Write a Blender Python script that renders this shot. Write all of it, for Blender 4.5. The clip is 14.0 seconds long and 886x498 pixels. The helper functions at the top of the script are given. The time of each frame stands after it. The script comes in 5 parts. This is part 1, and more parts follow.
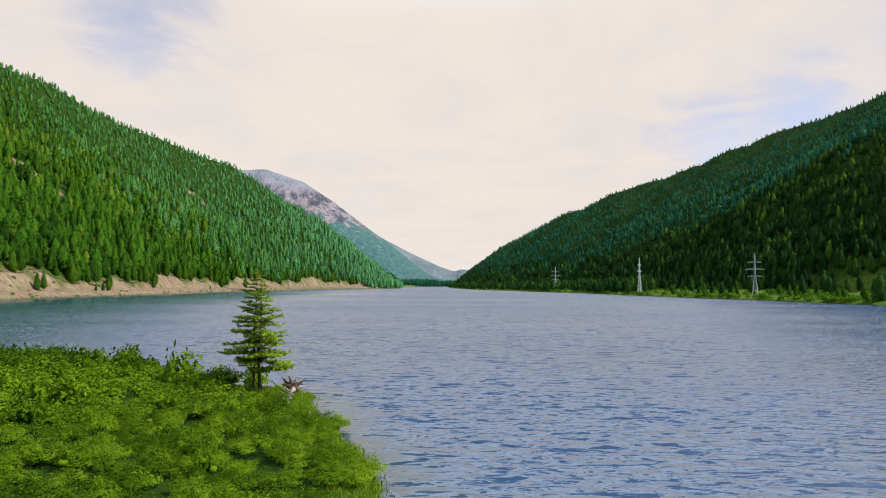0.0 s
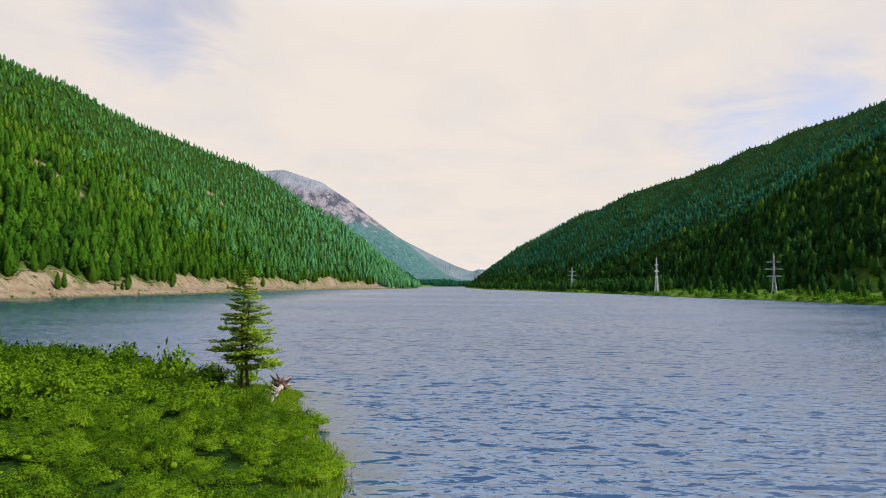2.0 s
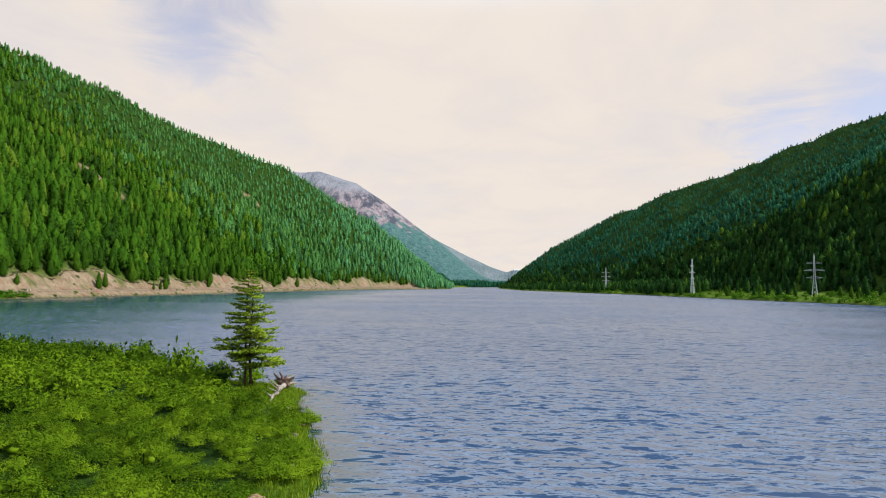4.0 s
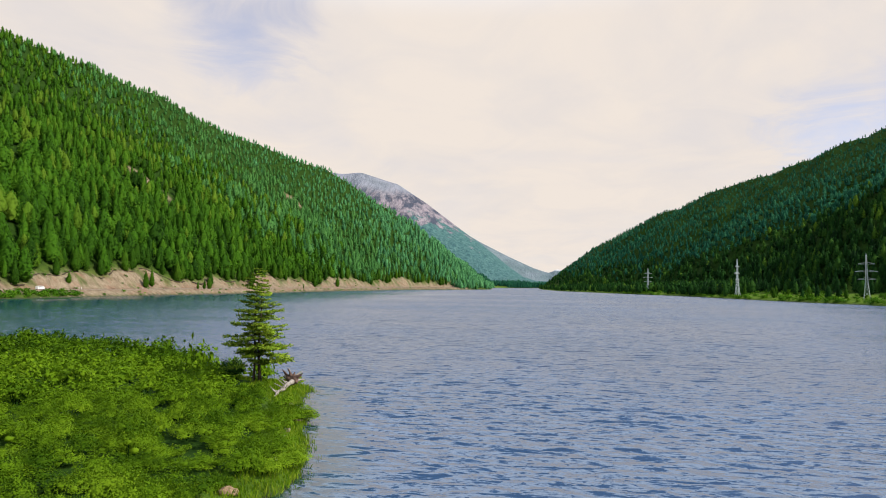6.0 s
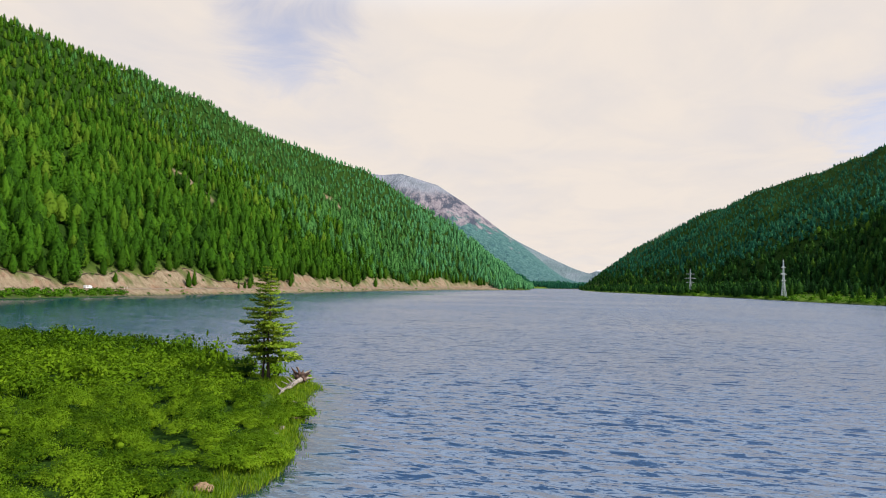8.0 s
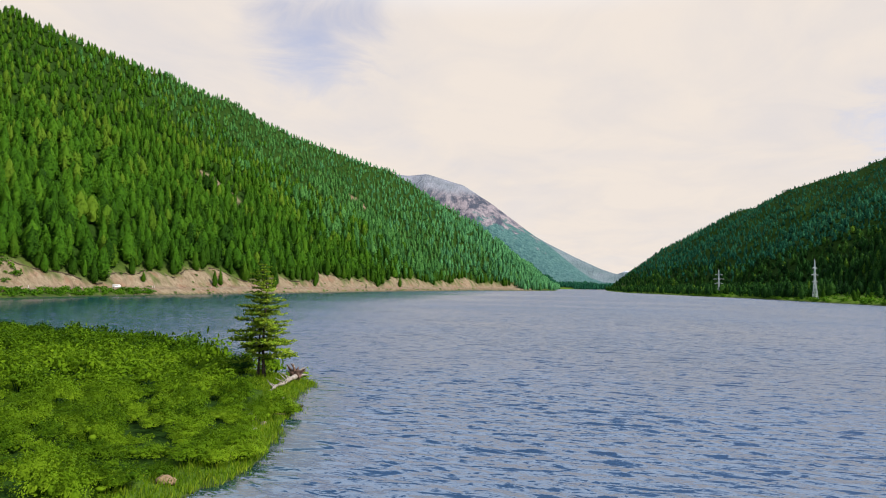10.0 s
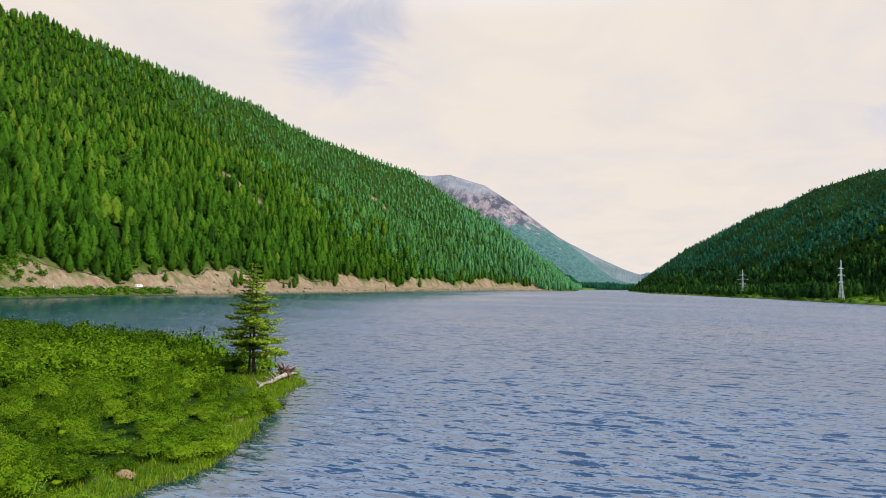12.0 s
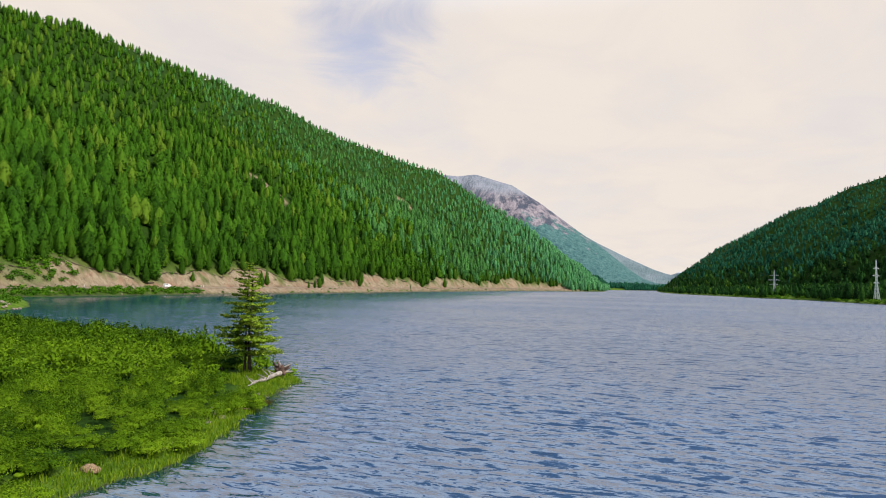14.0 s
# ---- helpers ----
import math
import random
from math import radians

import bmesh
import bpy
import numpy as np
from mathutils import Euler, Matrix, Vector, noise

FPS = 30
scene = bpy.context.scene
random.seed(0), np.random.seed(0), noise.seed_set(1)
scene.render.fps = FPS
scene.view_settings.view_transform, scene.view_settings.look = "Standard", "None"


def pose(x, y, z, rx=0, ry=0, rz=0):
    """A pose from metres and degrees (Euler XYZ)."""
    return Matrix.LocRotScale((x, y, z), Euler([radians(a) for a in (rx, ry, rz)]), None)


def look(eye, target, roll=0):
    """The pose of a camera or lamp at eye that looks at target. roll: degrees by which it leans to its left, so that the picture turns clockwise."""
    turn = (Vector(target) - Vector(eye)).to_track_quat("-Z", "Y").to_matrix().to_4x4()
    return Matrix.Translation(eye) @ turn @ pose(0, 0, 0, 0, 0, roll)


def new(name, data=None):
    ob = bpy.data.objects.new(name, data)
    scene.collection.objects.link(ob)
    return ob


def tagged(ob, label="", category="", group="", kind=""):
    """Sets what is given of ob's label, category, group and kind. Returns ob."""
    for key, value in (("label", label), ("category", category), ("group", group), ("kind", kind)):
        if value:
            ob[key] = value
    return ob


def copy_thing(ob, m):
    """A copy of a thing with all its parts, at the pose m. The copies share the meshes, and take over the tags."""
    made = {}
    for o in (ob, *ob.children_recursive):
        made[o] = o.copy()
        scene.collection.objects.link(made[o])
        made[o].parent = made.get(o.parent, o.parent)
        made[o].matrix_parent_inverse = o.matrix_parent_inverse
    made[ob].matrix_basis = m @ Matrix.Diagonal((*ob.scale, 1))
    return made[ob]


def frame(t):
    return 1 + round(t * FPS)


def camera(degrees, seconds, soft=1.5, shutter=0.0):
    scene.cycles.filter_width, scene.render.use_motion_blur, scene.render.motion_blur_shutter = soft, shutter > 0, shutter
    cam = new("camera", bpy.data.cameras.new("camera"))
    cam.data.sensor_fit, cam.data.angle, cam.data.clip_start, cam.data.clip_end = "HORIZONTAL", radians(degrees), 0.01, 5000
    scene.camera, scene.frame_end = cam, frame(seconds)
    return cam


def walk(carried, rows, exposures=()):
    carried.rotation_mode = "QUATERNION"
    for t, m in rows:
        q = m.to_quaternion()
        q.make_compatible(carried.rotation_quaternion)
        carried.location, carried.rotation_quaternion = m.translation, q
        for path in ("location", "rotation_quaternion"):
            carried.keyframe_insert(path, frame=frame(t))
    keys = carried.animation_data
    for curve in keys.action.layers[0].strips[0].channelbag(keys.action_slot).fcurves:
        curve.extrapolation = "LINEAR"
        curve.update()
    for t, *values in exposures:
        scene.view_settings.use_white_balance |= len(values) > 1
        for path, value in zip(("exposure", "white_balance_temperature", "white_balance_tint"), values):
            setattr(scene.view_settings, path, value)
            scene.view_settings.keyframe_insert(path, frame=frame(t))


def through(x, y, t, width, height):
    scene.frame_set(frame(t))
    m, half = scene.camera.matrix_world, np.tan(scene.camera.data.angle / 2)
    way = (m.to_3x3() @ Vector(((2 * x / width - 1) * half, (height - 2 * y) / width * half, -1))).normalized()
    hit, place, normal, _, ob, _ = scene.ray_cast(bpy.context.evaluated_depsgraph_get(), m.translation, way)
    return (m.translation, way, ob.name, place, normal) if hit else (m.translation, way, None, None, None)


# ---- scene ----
cam = camera(69.16, 14.0, 1.0)
PATH = [
    (0, pose(-0.000, -0.000, 10.000, 93.072, -0.189, 0.000)),
    (0.5, pose(0.699, 0.224, 9.932, 93.061, -0.175, 0.188)),
    (1, pose(1.343, 0.371, 9.884, 93.081, -0.177, 0.453)),
    (1.5, pose(1.952, 0.443, 9.859, 93.079, -0.196, 0.969)),
    (2, pose(2.602, 0.483, 9.821, 93.067, -0.241, 1.610)),
    (2.5, pose(3.304, 0.509, 9.809, 93.075, -0.295, 2.302)),
    (3, pose(4.049, 0.556, 9.813, 93.089, -0.331, 3.013)),
    (5.5, pose(7.826, 0.900, 9.678, 93.124, -0.571, 7.461)),
    (6, pose(8.641, 1.056, 9.638, 93.121, -0.616, 8.361)),
    (6.5, pose(9.421, 1.214, 9.583, 93.123, -0.659, 9.328)),
    (7, pose(9.993, 1.398, 9.554, 93.123, -0.683, 10.205)),
    (7.5, pose(10.640, 1.738, 9.557, 93.125, -0.728, 10.926)),
    (8, pose(11.366, 2.085, 9.531, 93.125, -0.771, 11.900)),
    (10.5, pose(14.846, 3.210, 9.310, 93.130, -0.931, 14.741)),
    (11, pose(15.588, 3.429, 9.308, 93.135, -0.949, 15.272)),
    (11.5, pose(16.342, 3.597, 9.303, 93.134, -0.957, 15.721)),
    (12, pose(17.074, 3.768, 9.289, 93.125, -0.966, 16.237)),
    (12.5, pose(17.771, 3.945, 9.267, 93.105, -0.967, 16.675)),
    (13, pose(18.497, 4.196, 9.276, 93.100, -0.993, 17.278)),
    (13.5, pose(19.257, 4.483, 9.275, 93.099, -1.013, 17.918)),
    (14, pose(20.024, 4.806, 9.248, 93.099, -1.046, 18.701)),
]
walk(cam, PATH)

# ---- sky and sun ----
SUN_ELEVATION, SUN_AZIMUTH = radians(43), radians(101)   # azimuth from +y towards +x


def sky_world():
    world = bpy.data.worlds.new("sky")
    scene.world = world
    world.use_nodes = True
    nt = world.node_tree
    n, link = nt.nodes, nt.links.new
    n.clear()
    out, bg = n.new("ShaderNodeOutputWorld"), n.new("ShaderNodeBackground")
    sky = n.new("ShaderNodeTexSky")
    sky.sky_type, sky.sun_disc = "NISHITA", False
    sky.sun_elevation, sky.sun_rotation = SUN_ELEVATION, SUN_AZIMUTH
    sky.altitude, sky.dust_density = 1900, 1.5
    dim = n.new("ShaderNodeMix")
    dim.data_type, dim.blend_type = "RGBA", "MULTIPLY"
    dim.inputs["Factor"].default_value = 1
    dim.inputs["B"].default_value = (0.205, 0.188, 0.200, 1)
    link(sky.outputs["Color"], dim.inputs["A"])
    geo = n.new("ShaderNodeTexCoord")
    sep = n.new("ShaderNodeSeparateXYZ")
    link(geo.outputs["Generated"], sep.inputs[0])

    def math_node(op, a, b=0.0, clamp=False):
        m = n.new("ShaderNodeMath")
        m.operation, m.use_clamp = op, clamp
        for i, v in enumerate((a, b)):
            if isinstance(v, (int, float)):
                m.inputs[i].default_value = v
            else:
                link(v, m.inputs[i])
        return m.outputs[0]

    def noise_node(vec, scale, detail, rough=0.55, distort=0.0):
        t = n.new("ShaderNodeTexNoise")
        t.inputs["Scale"].default_value, t.inputs["Detail"].default_value = scale, detail
        t.inputs["Roughness"].default_value, t.inputs["Distortion"].default_value = rough, distort
        link(vec, t.inputs["Vector"])
        return t.outputs["Fac"]

    # cloud deck: the view direction laid on a flat ceiling
    h = math_node("ADD", math_node("MAXIMUM", sep.outputs["Z"], 0.0), 0.18)
    deck = n.new("ShaderNodeCombineXYZ")
    link(math_node("DIVIDE", sep.outputs["X"], h), deck.inputs[0])
    link(math_node("DIVIDE", sep.outputs["Y"], h), deck.inputs[1])
    broad = noise_node(deck.outputs[0], 0.9, 6, 0.55, 0.6)
    fine = noise_node(deck.outputs[0], 2.6, 8, 0.6, 0.9)

    def hole(direction, inner, outer):
        """1 at the middle of a gap in the clouds, 0 outside it, ragged by noise."""
        d = n.new("ShaderNodeVectorMath")
        d.operation = "DISTANCE"
        link(geo.outputs["Generated"], d.inputs[0])
        d.inputs[1].default_value = Vector(direction).normalized()
        ragged = math_node("ADD", d.outputs["Value"], math_node("MULTIPLY", math_node("SUBTRACT", fine, 0.5), 0.22))
        r = n.new("ShaderNodeMapRange")
        r.interpolation_type = "SMOOTHSTEP"
        link(ragged, r.inputs["Value"])
        r.inputs["From Min"].default_value, r.inputs["From Max"].default_value = inner, outer
        r.inputs["To Min"].default_value, r.inputs["To Max"].default_value = 1, 0
        return r.outputs[0]

    gap = math_node("MAXIMUM", hole((-0.411, 0.835, 0.372), 0.01, 0.12), math_node("MULTIPLY", math_node("MAXIMUM", hole((0.39, 0.89, 0.205), 0.0, 0.10), hole((0.48, 0.85, 0.222), 0.0, 0.12)), 0.95))
    gap = math_node("MAXIMUM", gap, math_node("MULTIPLY", hole((0.62, 0.74, 0.26), 0.0, 0.2), 0.3))
    thin = n.new("ShaderNodeMapRange")
    link(broad, thin.inputs["Value"])
    thin.inputs["From Min"].default_value, thin.inputs["From Max"].default_value = 0.28, 0.5
    thin.inputs["To Min"].default_value, thin.inputs["To Max"].default_value = 0.93, 1.0
    cover = math_node("MULTIPLY", thin.outputs[0], math_node("SUBTRACT", 1.0, math_node("MULTIPLY", gap, 0.55)), True)
    # overhead the deck breaks up into open blue sky
    high = n.new("ShaderNodeMapRange")
    high.interpolation_type = "SMOOTHSTEP"
    link(math_node("ADD", sep.outputs["Z"], math_node("MULTIPLY", math_node("SUBTRACT", broad, 0.5), 0.5)), high.inputs["Value"])
    high.inputs["From Min"].default_value, high.inputs["From Max"].default_value = 0.56, 0.80
    high.inputs["To Min"].default_value, high.inputs["To Max"].default_value = 1.0, 0.10
    cover = math_node("MULTIPLY", cover, high.outputs[0], True)
    cloud = n.new("ShaderNodeValToRGB")
    e = cloud.color_ramp.elements
    e[0].position, e[0].color = 0.26, (0.74, 0.70, 0.70, 1)
    e[1].position, e[1].color = 0.56, (0.88, 0.79, 0.715, 1)
    link(math_node("ADD", math_node("MULTIPLY", broad, 0.55), math_node("MULTIPLY", fine, 0.45)), cloud.inputs["Fac"])
    mix = n.new("ShaderNodeMix")
    mix.data_type = "RGBA"
    link(cover, mix.inputs["Factor"])
    link(dim.outputs["Result"], mix.inputs["A"])
    # unseen bright bluish band added above the view to lighten the water's reflections
    glow = n.new("ShaderNodeMapRange")
    glow.interpolation_type = "SMOOTHSTEP"
    link(sep.outputs["Z"], glow.inputs["Value"])
    glow.inputs["From Min"].default_value, glow.inputs["From Max"].default_value = 0.38, 0.54
    lit = n.new("ShaderNodeMix")
    lit.data_type = "RGBA"
    link(glow.outputs[0], lit.inputs["Factor"])
    link(cloud.outputs["Color"], lit.inputs["A"])
    lit.inputs["B"].default_value = (1.12, 1.28, 1.55, 1)
    link(lit.outputs["Result"], mix.inputs["B"])
    link(mix.outputs["Result"], bg.inputs["Color"])
    bg.inputs["Strength"].default_value = 1.0
    link(bg.outputs[0], out.inputs["Surface"])


sky_world()
sun = new("sun", bpy.data.lights.new("sun", "SUN"))
sun.data.energy, sun.data.angle, sun.data.color = 5.0, radians(1.0), (1.0, 0.93, 0.82)
sun_way = Vector((math.sin(SUN_AZIMUTH) * math.cos(SUN_ELEVATION), math.cos(SUN_AZIMUTH) * math.cos(SUN_ELEVATION), math.sin(SUN_ELEVATION)))
sun.matrix_world = look(sun_way * 300, (0, 0, 0))

# ---- materials ----
class Nodes:
    """A node material being wired."""

    def __init__(self, name):
        self.m = bpy.data.materials.new(name)
        self.m.use_nodes = True
        self.n, self.link = self.m.node_tree.nodes, self.m.node_tree.links.new
        self.n.clear()
        self.out = self.n.new("ShaderNodeOutputMaterial")
        self.place = self.n.new("ShaderNodeTexCoord").outputs["Object"]

    def put(self, socket, v):
        if isinstance(v, (int, float)):
            socket.default_value = v
        elif isinstance(v, tuple):
            socket.default_value = v if len(v) == 4 or socket.type == "VECTOR" else (*v, 1)
        else:
            self.link(v, socket)

    def noise(self, scale, detail=4, rough=0.55, stretch=None, distort=0.0):
        t = self.n.new("ShaderNodeTexNoise")
        t.inputs["Scale"].default_value, t.inputs["Detail"].default_value = scale, detail
        t.inputs["Roughness"].default_value, t.inputs["Distortion"].default_value = rough, distort
        src = self.place
        if stretch:
            mp = self.n.new("ShaderNodeMapping")
            mp.inputs["Scale"].default_value = stretch[:3]
            if len(stretch) > 3:
                mp.inputs["Rotation"].default_value = (0, 0, radians(stretch[3]))
            self.link(src, mp.inputs["Vector"])
            src = mp.outputs[0]
        self.link(src, t.inputs["Vector"])
        return t.outputs["Fac"]

    def calc(self, op, a, b=0.0, clamp=False):
        m = self.n.new("ShaderNodeMath")
        m.operation, m.use_clamp = op, clamp
        self.put(m.inputs[0], a), self.put(m.inputs[1], b)
        return m.outputs[0]

    def span(self, v, a, b, c=0.0, d=1.0):
        r = self.n.new("ShaderNodeMapRange")
        self.put(r.inputs["Value"], v)
        for key, x in zip(("From Min", "From Max", "To Min", "To Max"), (a, b, c, d)):
            r.inputs[key].default_value = x
        return r.outputs[0]

    def mix(self, fac, a, b):
        m = self.n.new("ShaderNodeMix")
        m.data_type = "RGBA"
        self.put(m.inputs["Factor"], fac), self.put(m.inputs["A"], a), self.put(m.inputs["B"], b)
        return m.outputs["Result"]

    def attr(self, name):
        a = self.n.new("ShaderNodeAttribute")
        a.attribute_name = name
        return a.outputs["Fac"]

    def island(self):
        return self.n.new("ShaderNodeNewGeometry").outputs["Random Per Island"]

    def per_object(self):
        return self.n.new("ShaderNodeObjectInfo").outputs["Random"]

    def bump(self, height, strength, distance):
        b = self.n.new("ShaderNodeBump")
        b.inputs["Strength"].default_value, b.inputs["Distance"].default_value = strength, distance
        self.link(height, b.inputs["Height"])
        return b.outputs[0]

    def surface(self, color, rough=0.8, metal=0.0, normal=None, spec=0.5, ior=1.45):
        p = self.n.new("ShaderNodeBsdfPrincipled")
        self.put(p.inputs["Base Color"], color), self.put(p.inputs["Roughness"], rough)
        p.inputs["Metallic"].default_value, p.inputs["IOR"].default_value = metal, ior
        p.inputs["Specular IOR Level"].default_value = spec
        if normal is not None:
            self.link(normal, p.inputs["Normal"])
        return p

    def done(self, shader):
        self.link(shader.outputs[0], self.out.inputs["Surface"])
        return self.m


def rough_mat(name, dark, light, size, rough=0.85, bump=0.4, metal=0.0, vary=0.0, spec=0.4):
    """Two colours mixed at two scales, with relief. size: metres of the coarse patches."""
    w = Nodes(name)
    coarse, fine = w.noise(1 / size, 3), w.noise(9 / size, 5, 0.65)
    f = w.calc("ADD", w.calc("MULTIPLY", coarse, 0.5), w.calc("MULTIPLY", fine, 0.5))
    if vary:
        f = w.calc("ADD", f, w.calc("MULTIPLY", w.calc("SUBTRACT", w.per_object(), 0.5), vary))
    color = w.mix(w.span(f, 0.36, 0.64), dark, light)
    return w.done(w.surface(color, rough, metal, w.bump(fine, bump, size * 0.06), spec))


def leaf_mat(name, dark, mid, light, tree_share=0.6, through=0.3, odd=None, grain=0.7):
    """Foliage: colour by tree (its tint or its own random) and by spray, with light coming through."""
    w = Nodes(name)
    by_tree = w.attr("tint") if tree_share > 0 else w.per_object()
    share = abs(tree_share)
    f = w.calc("ADD", w.calc("MULTIPLY", by_tree, share), w.calc("MULTIPLY", w.island(), 1 - share))
    # tufts: lighter young growth and darker old, at the size of a spray
    f = w.calc("ADD", f, w.span(w.noise(1 / grain, 3, 0.6), 0.3, 0.7, -0.20, 0.20), True)
    color = w.mix(w.span(f, 0.0, 0.5), dark, w.mix(w.span(f, 0.5, 1.0), mid, light))
    if odd:
        color = w.mix(w.span(by_tree, 0.8, 0.95, 0, 0.8), color, odd)
    p = w.surface(color, 0.7, spec=0.04)
    t = w.n.new("ShaderNodeBsdfTranslucent")
    w.put(t.inputs["Color"], color)
    m = w.n.new("ShaderNodeMixShader")
    m.inputs[0].default_value = through
    w.link(p.outputs[0], m.inputs[1]), w.link(t.outputs[0], m.inputs[2])
    return w.done(m)


def water_mat():
    """Blue water whose surface leans this way and that: chop and ripples as slopes, crests across the wind."""
    w = Nodes("lake_water")

    def lean(scale, stretch, gain, detail):
        t = w.n.new("ShaderNodeTexNoise")
        t.inputs["Scale"].default_value, t.inputs["Detail"].default_value = scale, detail
        t.inputs["Roughness"].default_value, t.inputs["Distortion"].default_value = 0.55, 0.5
        mp = w.n.new("ShaderNodeMapping")
        mp.inputs["Scale"].default_value = stretch[:3]
        mp.inputs["Rotation"].default_value = (0, 0, radians(stretch[3]))
        w.link(w.place, mp.inputs["Vector"]), w.link(mp.outputs[0], t.inputs["Vector"])
        c = w.n.new("ShaderNodeVectorMath")
        c.operation = "SUBTRACT"
        w.link(t.outputs["Color"], c.inputs[0])
        c.inputs[1].default_value = (0.5, 0.5, 0.5)
        g = w.n.new("ShaderNodeVectorMath")
        g.operation = "MULTIPLY"
        w.link(c.outputs[0], g.inputs[0])
        g.inputs[1].default_value = (gain * 0.4, gain, 0)
        return g.outputs[0]

    def add(a, b):
        m = w.n.new("ShaderNodeVectorMath")
        m.operation = "ADD"
        w.put(m.inputs[0], a), w.put(m.inputs[1], b)
        return m.outputs[0]

    gust = w.span(w.noise(0.014, 3, 0.6, (0.35, 1.0, 1.0)), 0.35, 0.65, 0.75, 1.15)
    ripple = add(lean(0.9, (0.36, 1.0, 1.0, -5), 0.45, 4), lean(5.0, (0.42, 1.0, 1.0, 7), 0.75, 2))
    # short wind waves: broad gentle backs, narrow steep faces turned down the lake
    sep, lee = w.n.new("ShaderNodeSeparateXYZ"), w.n.new("ShaderNodeCombineXYZ")
    w.link(ripple, sep.inputs[0])
    w.link(sep.outputs[0], lee.inputs[0])

    def faces(scale, stretch, low, high, steep):
        n = w.noise(scale, 3, 0.62, stretch, 0.7)
        r = w.n.new("ShaderNodeMapRange")
        r.interpolation_type = "SMOOTHSTEP"
        w.link(n, r.inputs["Value"])
        for key, x in zip(("From Min", "From Max", "To Min", "To Max"), (low, high, 0.0, 1.0)):
            r.inputs[key].default_value = x
        return w.calc("MULTIPLY", w.calc("POWER", r.outputs[0], 2.0), steep)

    steep = w.calc("ADD", faces(0.8, (0.26, 1.0, 1.0, 4), 0.54, 0.70, 0.7), w.calc("ADD", faces(1.9, (0.32, 1.0, 1.0, -6), 0.52, 0.67, 0.7), faces(4.6, (0.36, 1.0, 1.0, 5), 0.53, 0.68, 0.55)))
    where = w.n.new("ShaderNodeSeparateXYZ")
    w.link(w.place, where.inputs[0])
    # out on the wide lake the wind has more reach and the waves stand steeper
    reach = w.span(where.outputs[1], 40, 260, 0.06, 0.13)
    facing = w.calc("ADD", w.calc("ABSOLUTE", sep.outputs[1]), reach)
    w.link(w.calc("MULTIPLY", w.calc("ADD", steep, facing), -1.0), lee.inputs[1])
    slopes = lee.outputs[0]
    gust = w.calc("MULTIPLY", gust, w.attr("open_water"))
    scaled = w.n.new("ShaderNodeVectorMath")
    scaled.operation = "SCALE"
    w.link(slopes, scaled.inputs[0]), w.link(gust, scaled.inputs["Scale"])
    shape = w.n.new("ShaderNodeNewGeometry").outputs["Normal"]
    unit = w.n.new("ShaderNodeVectorMath")
    unit.operation = "NORMALIZE"
    w.link(add(scaled.outputs[0], shape), unit.inputs[0])
    deep = w.mix(w.span(w.noise(0.02, 3, 0.6), 0.35, 0.65), (0.002, 0.033, 0.084), (0.003, 0.043, 0.112))
    # near land the body colour is darkened for the reflected hill and shrubs
    reflection_dark = w.mix(w.span(w.attr("clear_of_reflection"), 0.20, 0.40), (0.003, 0.018, 0.024), (0.001, 0.040, 0.068))
    body = w.mix(w.span(w.attr("clear_of_reflection"), 0.42, 0.95), reflection_dark, deep)
    return w.done(w.surface(body, 0.05, 0.0, unit.outputs[0], 0.5, 2.65))


